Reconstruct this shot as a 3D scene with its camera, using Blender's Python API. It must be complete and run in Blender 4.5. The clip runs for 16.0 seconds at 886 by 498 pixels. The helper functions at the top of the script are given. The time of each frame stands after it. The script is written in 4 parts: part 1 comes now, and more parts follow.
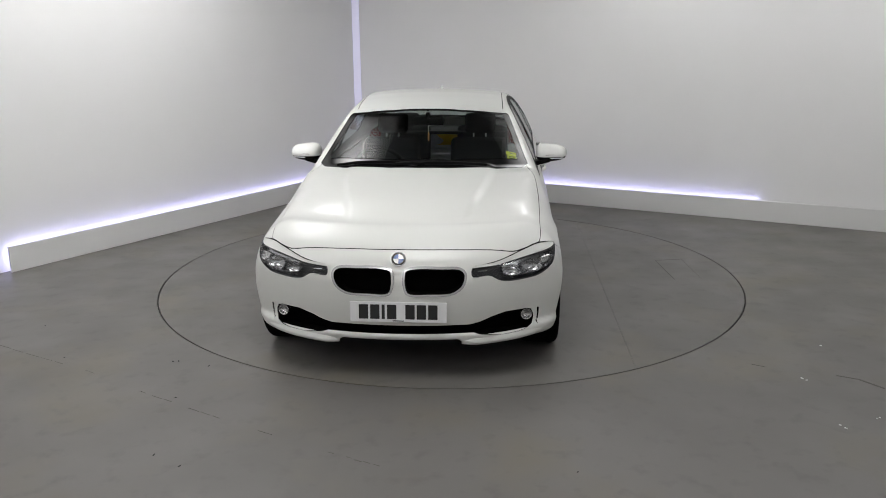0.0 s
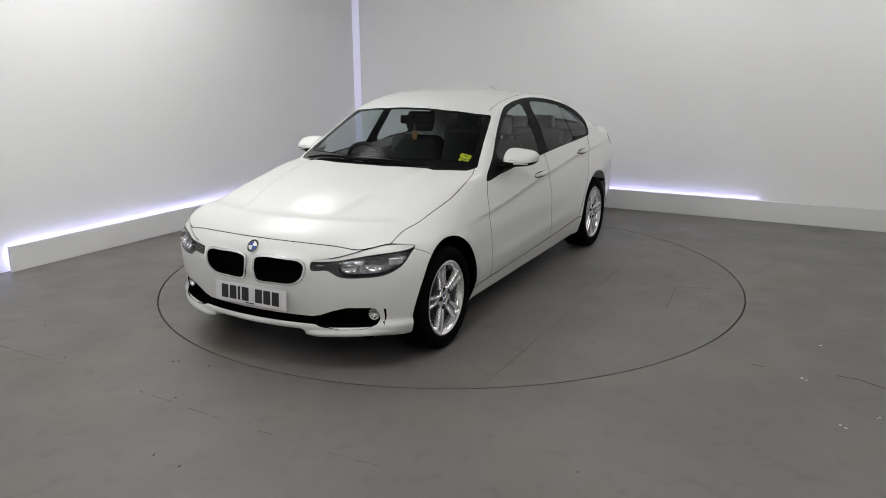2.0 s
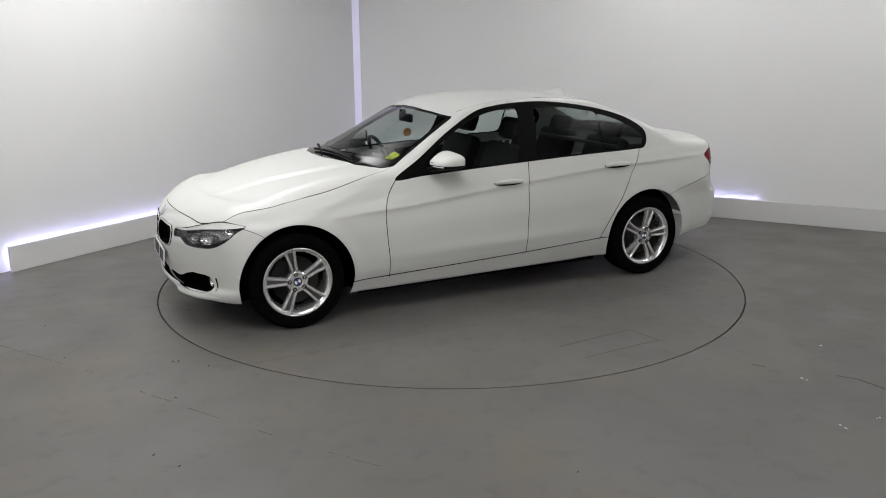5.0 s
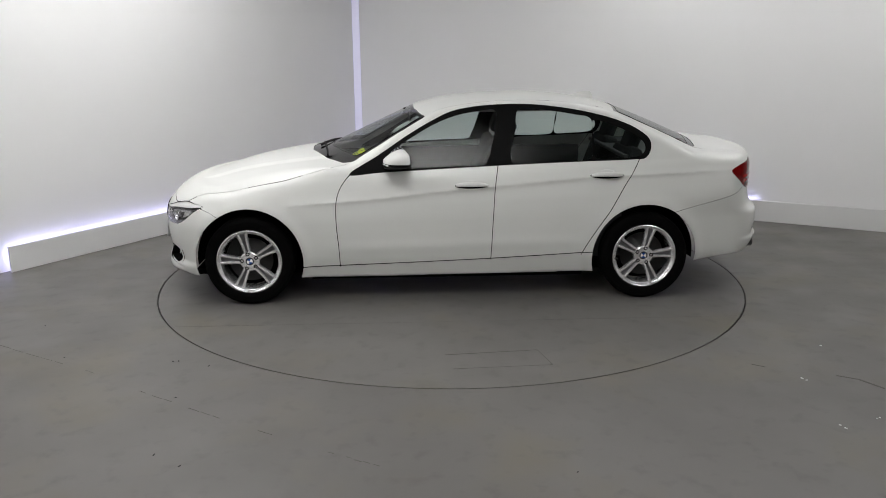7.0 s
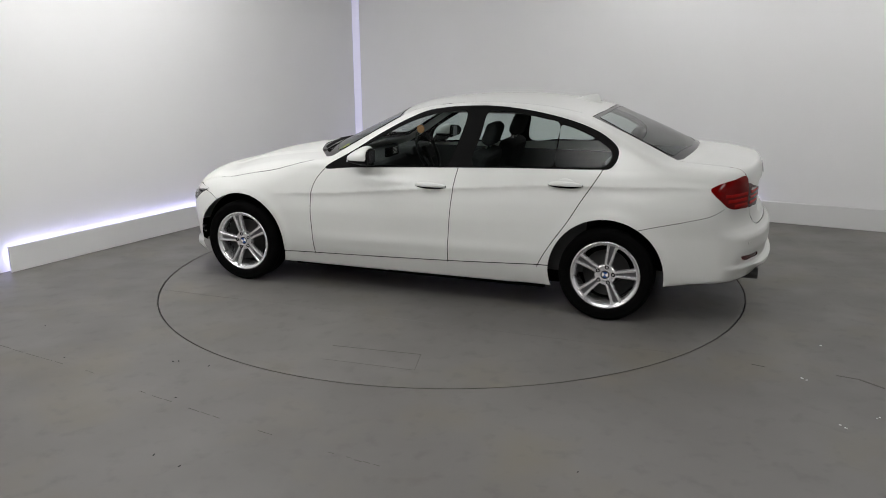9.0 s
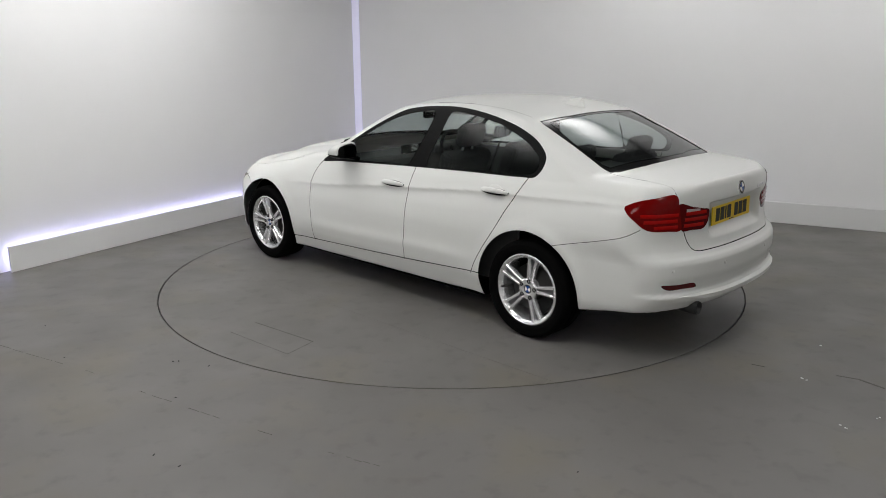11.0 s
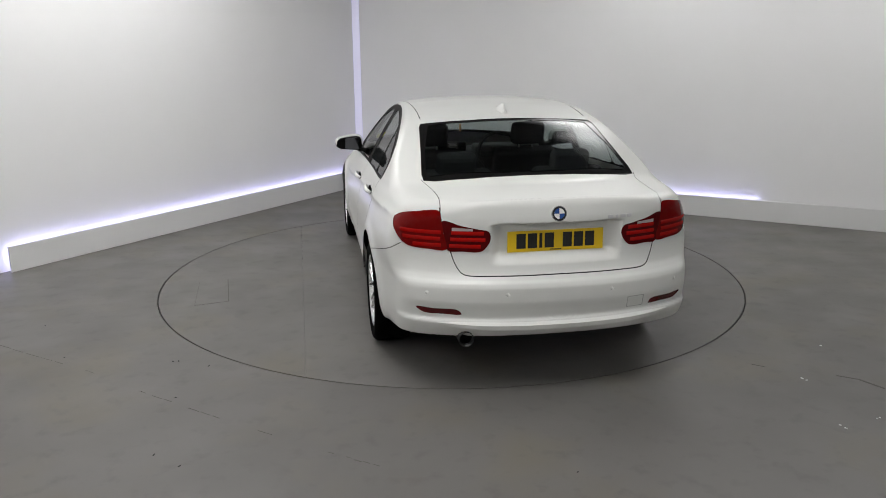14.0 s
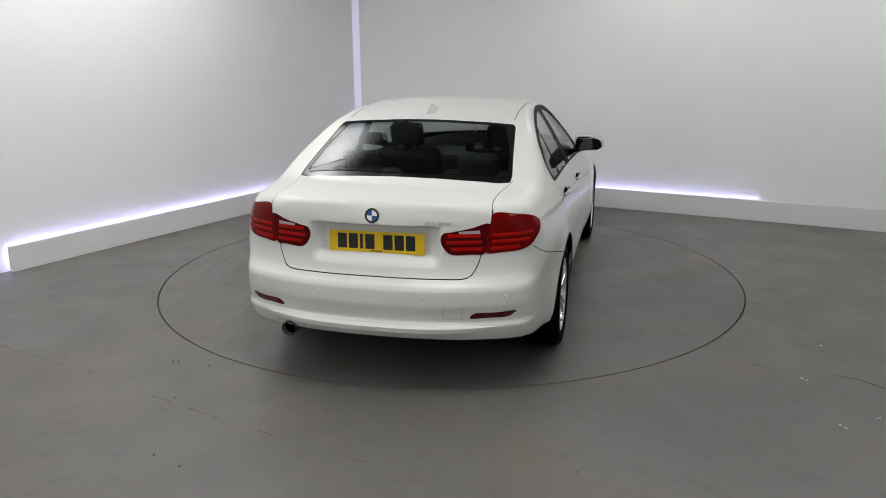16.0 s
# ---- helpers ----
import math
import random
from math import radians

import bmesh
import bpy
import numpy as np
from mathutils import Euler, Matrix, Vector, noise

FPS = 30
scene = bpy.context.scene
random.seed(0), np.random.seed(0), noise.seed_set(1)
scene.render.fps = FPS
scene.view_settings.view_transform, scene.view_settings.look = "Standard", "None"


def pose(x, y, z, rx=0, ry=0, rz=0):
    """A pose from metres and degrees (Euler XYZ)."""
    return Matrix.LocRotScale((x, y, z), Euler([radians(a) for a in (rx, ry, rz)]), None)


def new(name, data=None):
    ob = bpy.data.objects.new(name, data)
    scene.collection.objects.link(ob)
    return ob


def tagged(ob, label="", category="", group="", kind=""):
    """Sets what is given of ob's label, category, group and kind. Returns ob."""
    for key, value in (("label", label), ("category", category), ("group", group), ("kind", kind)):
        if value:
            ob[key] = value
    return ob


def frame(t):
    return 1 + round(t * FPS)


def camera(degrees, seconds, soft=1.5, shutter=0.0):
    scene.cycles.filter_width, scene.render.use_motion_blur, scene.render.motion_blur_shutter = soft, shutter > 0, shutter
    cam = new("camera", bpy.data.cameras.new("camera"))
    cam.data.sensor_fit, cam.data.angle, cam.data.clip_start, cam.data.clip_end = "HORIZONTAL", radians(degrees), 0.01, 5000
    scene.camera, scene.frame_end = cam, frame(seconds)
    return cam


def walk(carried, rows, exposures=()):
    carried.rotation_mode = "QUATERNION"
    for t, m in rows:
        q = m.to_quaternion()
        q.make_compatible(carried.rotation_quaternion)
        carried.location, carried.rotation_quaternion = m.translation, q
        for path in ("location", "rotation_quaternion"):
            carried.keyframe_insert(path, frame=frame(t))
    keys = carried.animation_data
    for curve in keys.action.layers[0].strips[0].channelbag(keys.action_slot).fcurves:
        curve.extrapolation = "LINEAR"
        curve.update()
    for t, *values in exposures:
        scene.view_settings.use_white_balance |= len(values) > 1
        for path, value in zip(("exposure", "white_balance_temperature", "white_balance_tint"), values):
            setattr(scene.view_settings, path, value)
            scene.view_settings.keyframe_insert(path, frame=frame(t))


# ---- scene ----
# camera: fixed on a stand, about eye height, tilted down a little
cam = camera(58.27, 16.0, soft=0.95)
STAND = pose(0, -6.196, 1.812, 90 - 14.658, 0, 0.551) @ pose(0, 0, 0, 0, 0, -0.310)
walk(cam, [(0.0, STAND), (16.0, STAND)])

# seconds and turn of the turntable in degrees
TURN = [(0.0, -93.63), (0.5, -99.42), (1.0, -105.72), (1.5, -111.56), (2.0, -117.69), (2.5, -123.68), (3.0, -129.80), (3.5, -135.54), (4.0, -141.56), (6.5, -171.37), (7.0, -177.03), (7.5, -182.62), (8.0, -188.38), (8.5, -194.16), (9.0, -200.04), (11.5, -229.40), (12.0, -235.48), (12.5, -241.24), (13.0, -247.39), (13.5, -253.19), (14.0, -259.38), (14.5, -265.19), (15.0, -271.38), (15.5, -277.22), (16.0, -283.56)]

# world and exposure
world = bpy.data.worlds.new("world")
world.use_nodes = True
world.node_tree.nodes["Background"].inputs[0].default_value = (0.02, 0.02, 0.022, 1)
world.node_tree.nodes["Background"].inputs[1].default_value = 0.2
scene.world = world
scene.view_settings.exposure = 0.2

# ---------------------------------------------------------------- materials
def shader(name):
    m = bpy.data.materials.new(name)
    m.use_nodes = True
    n = m.node_tree.nodes
    return m, n, m.node_tree.links, n["Principled BSDF"]


def plain(name, colour, rough=0.5, metal=0.0, coat=0.0, spec=0.5, emit=None, strength=0.0):
    m, n, l, b = shader(name)
    b.inputs["Base Color"].default_value = (*colour, 1)
    b.inputs["Roughness"].default_value = rough
    b.inputs["Metallic"].default_value = metal
    b.inputs["Coat Weight"].default_value = coat
    b.inputs["Coat Roughness"].default_value = 0.04
    b.inputs["Specular IOR Level"].default_value = spec
    if emit:
        b.inputs["Emission Color"].default_value = (*emit, 1)
        b.inputs["Emission Strength"].default_value = strength
    return m


def noisy(m, n, l, scale, low, high, detail=6.0, coords="Object", stretch=None):
    """A noise between two values, in metres of the object."""
    tc = n.new("ShaderNodeTexCoord")
    out = tc.outputs[coords]
    if stretch:
        mp = n.new("ShaderNodeMapping")
        mp.inputs["Scale"].default_value = stretch
        l.new(out, mp.inputs["Vector"])
        out = mp.outputs["Vector"]
    t = n.new("ShaderNodeTexNoise")
    t.inputs["Scale"].default_value = scale
    t.inputs["Detail"].default_value = detail
    l.new(out, t.inputs["Vector"])
    r = n.new("ShaderNodeMapRange")
    r.inputs["From Min"].default_value = 0.3
    r.inputs["From Max"].default_value = 0.7
    r.inputs["To Min"].default_value = low
    r.inputs["To Max"].default_value = high
    l.new(t.outputs["Fac"], r.inputs["Value"])
    return r.outputs["Result"]


def blend(n, l, fac, a, b):
    mx = n.new("ShaderNodeMix")
    mx.data_type = "RGBA"
    for sock, v in ((mx.inputs[6], a), (mx.inputs[7], b)):
        if isinstance(v, tuple):
            sock.default_value = (*v, 1)
        else:
            l.new(v, sock)
    l.new(fac, mx.inputs[0])
    return mx.outputs[2]


def relief(n, l, b, height, strength, distance=0.002):
    bp = n.new("ShaderNodeBump")
    bp.inputs["Strength"].default_value = strength
    bp.inputs["Distance"].default_value = distance
    l.new(height, bp.inputs["Height"])
    l.new(bp.outputs["Normal"], b.inputs["Normal"])


def floor_paint(name):
    m, n, l, b = shader(name)
    big = noisy(m, n, l, 0.7, 0, 1, 4)
    mid = noisy(m, n, l, 5.0, 0, 1, 8)
    streak = noisy(m, n, l, 2.3, 0, 1, 7)
    c1 = blend(n, l, big, (0.122, 0.117, 0.110), (0.158, 0.152, 0.144))
    warm = noisy(m, n, l, 1.3, -0.9, 0.75, 5)
    c2 = blend(n, l, warm, c1, (0.150, 0.137, 0.110))
    dark = noisy(m, n, l, 9.0, -0.9, 0.55, 9)
    c3 = blend(n, l, dark, c2, (0.108, 0.103, 0.097))
    l.new(c3, b.inputs["Base Color"])
    rr = n.new("ShaderNodeMath")
    rr.operation = "MULTIPLY_ADD"
    l.new(streak, rr.inputs[0])
    rr.inputs[1].default_value = 0.16
    rr.inputs[2].default_value = 0.36
    l.new(rr.outputs[0], b.inputs["Roughness"])
    b.inputs["Specular IOR Level"].default_value = 0.22
    relief(n, l, b, mid, 0.10, 0.002)
    return m


def wall_paint(name, colour):
    m, n, l, b = shader(name)
    f = noisy(m, n, l, 1.2, 0, 1, 3)
    c = blend(n, l, f, tuple(v * 0.97 for v in colour), colour)
    l.new(c, b.inputs["Base Color"])
    b.inputs["Roughness"].default_value = 0.55
    relief(n, l, b, noisy(m, n, l, 160.0, 0, 1, 2), 0.05, 0.0006)
    return m


FLOOR = floor_paint("painted_concrete")
WALL = wall_paint("white_wall_paint", (0.85, 0.85, 0.85))
PLINTH = wall_paint("plinth_paint", (0.74, 0.74, 0.735))
CEIL = wall_paint("ceiling_paint", (0.24, 0.24, 0.24))
PALE = wall_paint("pale_wall_paint", (0.78, 0.78, 0.775))
CORNER_GLOW = plain("corner_glow", (0.8, 0.8, 0.9), 0.5, emit=(0.64, 0.62, 1.0), strength=0.26)
SCUFF = plain("scuffed_joint", (0.075, 0.070, 0.060), 0.7)
JOINT = plain("dark_joint", (0.02, 0.02, 0.02), 0.8)
LED = plain("led_strip", (0.8, 0.8, 0.9), 0.5, emit=(0.52, 0.50, 1.0), strength=5.4)


def diffuser(name, most):
    """A glowing diffuser, its emission graded brighter in the middle for soft-edged highlights."""
    m, n, l, b = shader(name)
    b.inputs["Base Color"].default_value = (0.9, 0.9, 0.9, 1)
    b.inputs["Emission Color"].default_value = (1.0, 0.992, 0.985, 1)
    tc, gr, mr, mp = n.new("ShaderNodeTexCoord"), n.new("ShaderNodeTexGradient"), n.new("ShaderNodeMapRange"), n.new("ShaderNodeMapping")
    gr.gradient_type = "SPHERICAL"
    mp.inputs["Scale"].default_value = (0.74, 0.74, 0.74)
    l.new(tc.outputs["Object"], mp.inputs["Vector"])
    l.new(mp.outputs["Vector"], gr.inputs["Vector"])
    l.new(gr.outputs["Fac"], mr.inputs["Value"])
    mr.inputs["To Min"].default_value, mr.inputs["To Max"].default_value = 0.2, most
    mr.interpolation_type = "SMOOTHSTEP"
    l.new(mr.outputs["Result"], b.inputs["Emission Strength"])
    return m


PANEL = diffuser("light_diffuser", 8.9)
FRAME = plain("fixture_frame", (0.7, 0.7, 0.7), 0.4)


# ---------------------------------------------------------------- mesh helpers
def mesh_object(name, bm, material, smooth=False):
    me = bpy.data.meshes.new(name)
    bm.to_mesh(me)
    bm.free()
    for mt in (material if isinstance(material, (list, tuple)) else [material]):
        me.materials.append(mt)
    if smooth:
        me.shade_smooth()
    return new(name, me)


def part(name, bm, material, parent, label="", smooth=False):
    ob = mesh_object(name, bm, material, smooth)
    ob.parent = parent
    return tagged(ob, label)


def box(size, at=(0, 0, 0), bevel=0.0, bm=None, rot=None, segments=2):
    bm = bm or bmesh.new()
    m = Matrix.Translation(at)
    if rot is not None:
        m = m @ rot
    made = bmesh.ops.create_cube(bm, size=1.0, matrix=m @ Matrix.Diagonal((*size, 1)))
    if bevel:
        edges = list({e for v in made["verts"] for e in v.link_edges})
        bmesh.ops.bevel(bm, geom=edges, offset=bevel, segments=segments, affect="EDGES", profile=0.5)
    return bm


def prism(outline, low, high, bm=None):
    """An upright solid on a flat outline of (x, y)."""
    bm = bm or bmesh.new()
    a = [bm.verts.new((x, y, low)) for x, y in outline]
    b = [bm.verts.new((x, y, high)) for x, y in outline]
    bm.faces.new(a[::-1])
    bm.faces.new(b)
    for i in range(len(a)):
        j = (i + 1) % len(a)
        bm.faces.new((a[i], a[j], b[j], b[i]))
    bmesh.ops.recalc_face_normals(bm, faces=bm.faces)
    return bm


def lathe(profile, steps=48, axis="Y", bm=None, at=(0, 0, 0)):
    """A turned solid: (radius, along) pairs about the axis."""
    bm = bm or bmesh.new()
    rings = []
    for r, d in profile:
        ring = []
        for i in range(steps):
            a = 2 * math.pi * i / steps
            c, s = r * math.cos(a), r * math.sin(a)
            p = {"X": (d, c, s), "Y": (c, d, s), "Z": (c, s, d)}[axis]
            ring.append(bm.verts.new(Vector(p) + Vector(at)))
        rings.append(ring)
    for a, b in zip(rings, rings[1:]):
        for i in range(steps):
            j = (i + 1) % steps
            bm.faces.new((a[i], a[j], b[j], b[i]))
    bmesh.ops.recalc_face_normals(bm, faces=bm.faces)
    return bm

# ---------------------------------------------------------------- the room
CEILING = 3.5
CORNER = Vector((-1.150, 3.985, 0))          # where the two plinth faces meet
ALONG_L = Vector((-0.520, -0.854, 0)).normalized()
ALONG_R = Vector((0.894, -0.448, 0)).normalized()
IN_L = Vector((0.854, -0.520, 0)).normalized()   # from each wall into the room
IN_R = Vector((-0.448, -0.894, 0)).normalized()
PLINTH_H, PLINTH_T, GAP = 0.215, 0.018, 0.055
LEN_L, LEN_R = 12.0, 11.0
L_END = 4.665          # length of the plinth along the wall with the free end
R_LIT = 4.80          # length of the lit stretch on the other wall


def meet(p, u, q, v):
    d = u.x * v.y - u.y * v.x
    t = ((q.x - p.x) * v.y - (q.y - p.y) * v.x) / d
    return p + u * t


def slab(name, a, b, inward, low, high, thick, material, label, category):
    """A wall whose room face runs from a to b."""
    out = -inward * thick
    ob = mesh_object(name, prism([(a.x, a.y), (b.x, b.y), ((b + out).x, (b + out).y), ((a + out).x, (a + out).y)], low, high), material)
    return tagged(ob, label, category, kind="structure")


def room():
    wall_l = CORNER - IN_L * (GAP + PLINTH_T)
    wall_r = CORNER - IN_R * (GAP + PLINTH_T)
    inner = meet(wall_l, ALONG_L, wall_r, ALONG_R)
    far_l, far_r = inner + ALONG_L * LEN_L, inner + ALONG_R * LEN_R
    far = far_l + ALONG_R * LEN_R
    slab("wall_west", inner, far_l, IN_L, 0, CEILING, 0.15, WALL, "smooth white painted studio wall washed by a light strip", "wall")
    slab("wall_north", inner, far_r, IN_R, 0, CEILING, 0.15, WALL, "smooth white painted studio wall behind the turntable", "wall")
    # two unseen walls close the room, pale to bounce light onto the car's sides
    slab("wall_south", far_l, far, -ALONG_L, 0, CEILING, 0.15, PALE, "plain pale studio wall out of view, bouncing light onto the car", "wall")
    slab("wall_east", far_r, far, -ALONG_R, 0, CEILING, 0.15, PALE, "plain pale studio wall out of view, bouncing light onto the car", "wall")
    c = [(p.x, p.y) for p in (inner, far_l, far, far_r)]
    tagged(mesh_object("ceiling", prism(c, CEILING, CEILING + 0.1), CEIL), "plain grey painted studio ceiling", "ceiling", kind="structure")

    # floor with a round opening for the turntable
    bm = bmesh.new()
    seg = 160
    ring = [bm.verts.new((RADIUS * math.cos(2 * math.pi * i / seg), RADIUS * math.sin(2 * math.pi * i / seg), 0)) for i in range(seg)]
    low = [bm.verts.new((v.co.x, v.co.y, -0.06)) for v in ring]
    outer = [bm.verts.new((14 * math.cos(2 * math.pi * i / seg), 14 * math.sin(2 * math.pi * i / seg), 0)) for i in range(seg)]
    for i in range(seg):
        j = (i + 1) % seg
        bm.faces.new((ring[i], outer[i], outer[j], ring[j]))
        bm.faces.new((low[i], ring[i], ring[j], low[j]))
    tagged(mesh_object("floor", bm, FLOOR), "worn grey painted concrete floor with faint scuffs", "floor", kind="structure")

    # plinths, with a light strip in the gap behind each
    def plinth(name, start, along, inward, length, label):
        a, b = start, start + along * length
        out = -inward * PLINTH_T
        ob = mesh_object(name, prism([(a.x, a.y), (b.x, b.y), ((b + out).x, (b + out).y), ((a + out).x, (a + out).y)], 0.004, PLINTH_H), PLINTH)
        return tagged(ob, label, "skirting", kind="structure")

    plinth("baseboard_west", CORNER, ALONG_L, IN_L, L_END, "pale painted skirting board standing off the wall, with light behind")
    plinth("baseboard_north", CORNER, ALONG_R, IN_R, LEN_R - 0.3, "pale painted skirting board standing off the wall, partly lit behind")
    return inner


RADIUS = 2.250
INNER = room()


def strip(name, a, b, inward, z0, z1, depth, label):
    out = inward * depth
    ob = mesh_object(name, prism([(a.x, a.y), (b.x, b.y), ((b + out).x, (b + out).y), ((a + out).x, (a + out).y)], z0, z1), LED)
    return tagged(ob, label, "light strip")


def lights():
    back = 0.024
    a = CORNER - IN_L * (PLINTH_T + back) + ALONG_L * 0.0
    strip("light_strip", a, a + ALONG_L * (L_END - 0.02), IN_L, PLINTH_H - 0.035, PLINTH_H - 0.022, 0.02, "cool white light strip behind a skirting board")
    e = CORNER + ALONG_L * (L_END - 0.03) - IN_L * (PLINTH_T + back)
    strip("light_strip", e, e + ALONG_L * 0.012, IN_L, 0.01, PLINTH_H - 0.04, 0.02, "short upright cool white light strip at the skirting's end")
    b = CORNER - IN_R * (PLINTH_T + back)
    strip("light_strip", b, b + ALONG_R * R_LIT, IN_R, PLINTH_H - 0.035, PLINTH_H - 0.022, 0.02, "cool white light strip behind the far skirting board")
    # a broad dim emitter imitates the glow of the lit corner groove
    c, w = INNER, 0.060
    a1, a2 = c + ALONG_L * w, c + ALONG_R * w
    ob = mesh_object("light_strip", prism([(c.x, c.y), (a1.x, a1.y), (a2.x, a2.y)], PLINTH_H, CEILING - 0.002), CORNER_GLOW)
    tagged(ob, "upright violet-white glowing face standing in for the glow in the corner groove", "light strip")
    # unseen ceiling lights, placed for brightness: along the bright wall, before the turntable, and by the other wall
    # the two small ones are added only to lift the walls near the corner
    spots = [(4.7, 1.45, 0.9), (8.3, 1.6, 0.95), (6.1, 4.8, 1.0), (10.4, 5.5, 0.95), (6.0, 9.4, 0.8), (1.6, 6.4, 0.85), (0.88, 3.9, 0.62), (3.1, 0.88, 0.62)]
    for da, db, size in spots:
        p = INNER + ALONG_L * da + ALONG_R * db
        lamp = tagged(new("ceiling_light"), "flat white ceiling light panel out of view, added to light the studio", "ceiling light", "ceiling lights of the studio")
        lamp.matrix_basis = Matrix.Translation((p.x, p.y, CEILING)) @ Matrix.Rotation(math.atan2(ALONG_L.y, ALONG_L.x), 4, "Z") @ Matrix.Diagonal((size, size, 1, 1))
        part("frame", box((2.64, 2.64, 0.03), (0, 0, -0.017), 0.006), FRAME, lamp)
        part("diffuser", box((2.58, 2.58, 0.012), (0, 0, -0.036), 0.003), PANEL, lamp, "glowing white diffuser")


lights()


def flat_strip(a, b, width, height=0.0012, bm=None):
    """A thin strip on the ground from a to b."""
    a, b = Vector((*a, 0)), Vector((*b, 0))
    u = (b - a).normalized()
    s = Vector((-u.y, u.x, 0)) * width / 2
    return prism([tuple(p.xy) for p in (a - s, b - s, b + s, a + s)], -0.001, height, bm)


def turntable():
    t = tagged(new("turntable"), "round grey painted turntable set flush in the floor", "turntable")
    r, seam = RADIUS - 0.010, 1.180

    def deck(sign, label):
        """One of the two plates, on one side of the seam."""
        e = math.asin((seam + sign * 0.0008) / r)
        if sign > 0:
            arc = np.linspace(e, math.pi - e, 70)
        else:
            arc = np.linspace(math.pi - e, 2 * math.pi + e, 150)
        part("deck_plate", prism([(r * math.cos(q), r * math.sin(q)) for q in arc], -0.05, 0.0), FLOOR, t, label)

    deck(1, "narrow plate of the turntable")
    deck(-1, "broad plate of the turntable")
    # thin joints round an access hatch
    hatch = [(0.128, 1.763), (-0.435, 1.714), (-0.490, 1.945), (0.090, 1.975)]
    for i, w in ((0, 0.005), (1, 0.0028), (2, 0.0015)):
        part("hatch_joint", flat_strip(hatch[i], hatch[(i + 1) % 4], w), SCUFF, t, "thin dark joint of an access hatch")
    bm = lathe([(RADIUS - 0.008, -0.055), (RADIUS + 0.02, -0.055), (RADIUS + 0.02, -0.07), (RADIUS - 0.008, -0.07), (RADIUS - 0.008, -0.055)], 160, "Z")
    tagged(mesh_object("trim_turntable_gap", bm, JOINT), "dark gap round the turntable", "gap", kind="structure")
    # a broken joint in the floor paint
    line = [(-3.2, -1.38), (-2.794, -1.603), (-2.097, -1.985), (-1.584, -2.322), (-1.113, -2.615), (-0.563, -2.923), (-0.30, -3.06)]
    bm = bmesh.new()
    rng = random.Random(5)
    for a, b in zip(line, line[1:]):
        a, b = Vector(a), Vector(b)
        for k in range(6):
            if rng.random() < 0.6:
                jit = Vector((rng.uniform(-0.004, 0.004), rng.uniform(-0.004, 0.004)))
                flat_strip(a.lerp(b, k / 6) + jit, a.lerp(b, (k + rng.uniform(0.4, 1.0)) / 6) + jit, rng.uniform(0.002, 0.0042), bm=bm)
    # a dark scuff beside the turntable
    for a, b, w in (((2.145, -2.078), (2.244, -2.131), 0.010), ((2.244, -2.131), (2.322, -2.250), 0.014), ((1.734, -1.916), (1.800, -1.957), 0.006)):
        flat_strip(a, b, w, bm=bm)
    tagged(mesh_object("trim_floor_joint", bm, SCUFF), "faint broken joint line in the floor paint", "joint", kind="structure")
    # chips and specks
    for name, mat, label, spots in (("dark_specks", JOINT, "small dark chips lying on the floor", [(-2.687, -1.25), (-1.63, -1.86), (-1.60, -1.855), (-1.40, -1.928), (-2.30, -1.80), (-1.45, -2.35), (-1.35, -2.95), (-1.2, -3.05), (0.55, -3.1)]),
                                    ("pale_specks", PLINTH, "small pale chips lying on the floor", [(1.94, -2.115), (1.955, -2.14), (2.119, -2.591), (1.888, -2.668), (1.90, -2.70), (2.10, -2.60), (2.26, -1.63)])):
        bm = bmesh.new()
        for x, y in spots:
            w, h, q = rng.uniform(0.006, 0.016), rng.uniform(0.004, 0.008), rng.uniform(0, 3.1)
            box((w, h, 0.003), (x, y, 0.001), 0.0, bm, Matrix.Rotation(q, 4, "Z"))
        tagged(mesh_object(name, bm, mat), label, "debris", kind="stuff")
    return t


TABLE = turntable()

# ---------------------------------------------------------------- the car's form
# Car space: x forward, y to its left, z up, the origin on the ground midway between the axles.
def curve(*pts):
    """A smooth curve through (along, value) pairs, as a function of arrays."""
    p = np.array(sorted(pts), float)
    xs, ys = p[:, 0], p[:, 1]
    h = np.diff(xs)
    d = np.diff(ys) / h
    m = np.empty(len(xs))
    m[0], m[-1] = d[0], d[-1]
    same = d[1:] * d[:-1] > 0
    w1, w2 = 2 * h[1:] + h[:-1], h[1:] + 2 * h[:-1]
    safe = np.where(same, d[1:] * d[:-1], 1.0)
    m[1:-1] = np.where(same, (w1 + w2) * safe / np.where(same, w1 * d[1:] + w2 * d[:-1], 1.0), 0.0)
    t = np.linspace(xs[0], xs[-1], 600)
    i = np.clip(np.searchsorted(xs, t, side="right") - 1, 0, len(h) - 1)
    s = (t - xs[i]) / h[i]
    v = ((1 + 2 * s) * (1 - s) ** 2 * ys[i] + s * (1 - s) ** 2 * h[i] * m[i] + s * s * (3 - 2 * s) * ys[i + 1] + s * s * (s - 1) * h[i] * m[i + 1])
    return lambda q: np.interp(q, t, v)


def smax(a, b, k):
    h = np.maximum(k - np.abs(a - b), 0) / k
    return np.maximum(a, b) + h * h * k * 0.25


def ease(x, a, b):
    t = np.clip((x - a) / (b - a), 0, 1)
    return t * t * (3 - 2 * t)


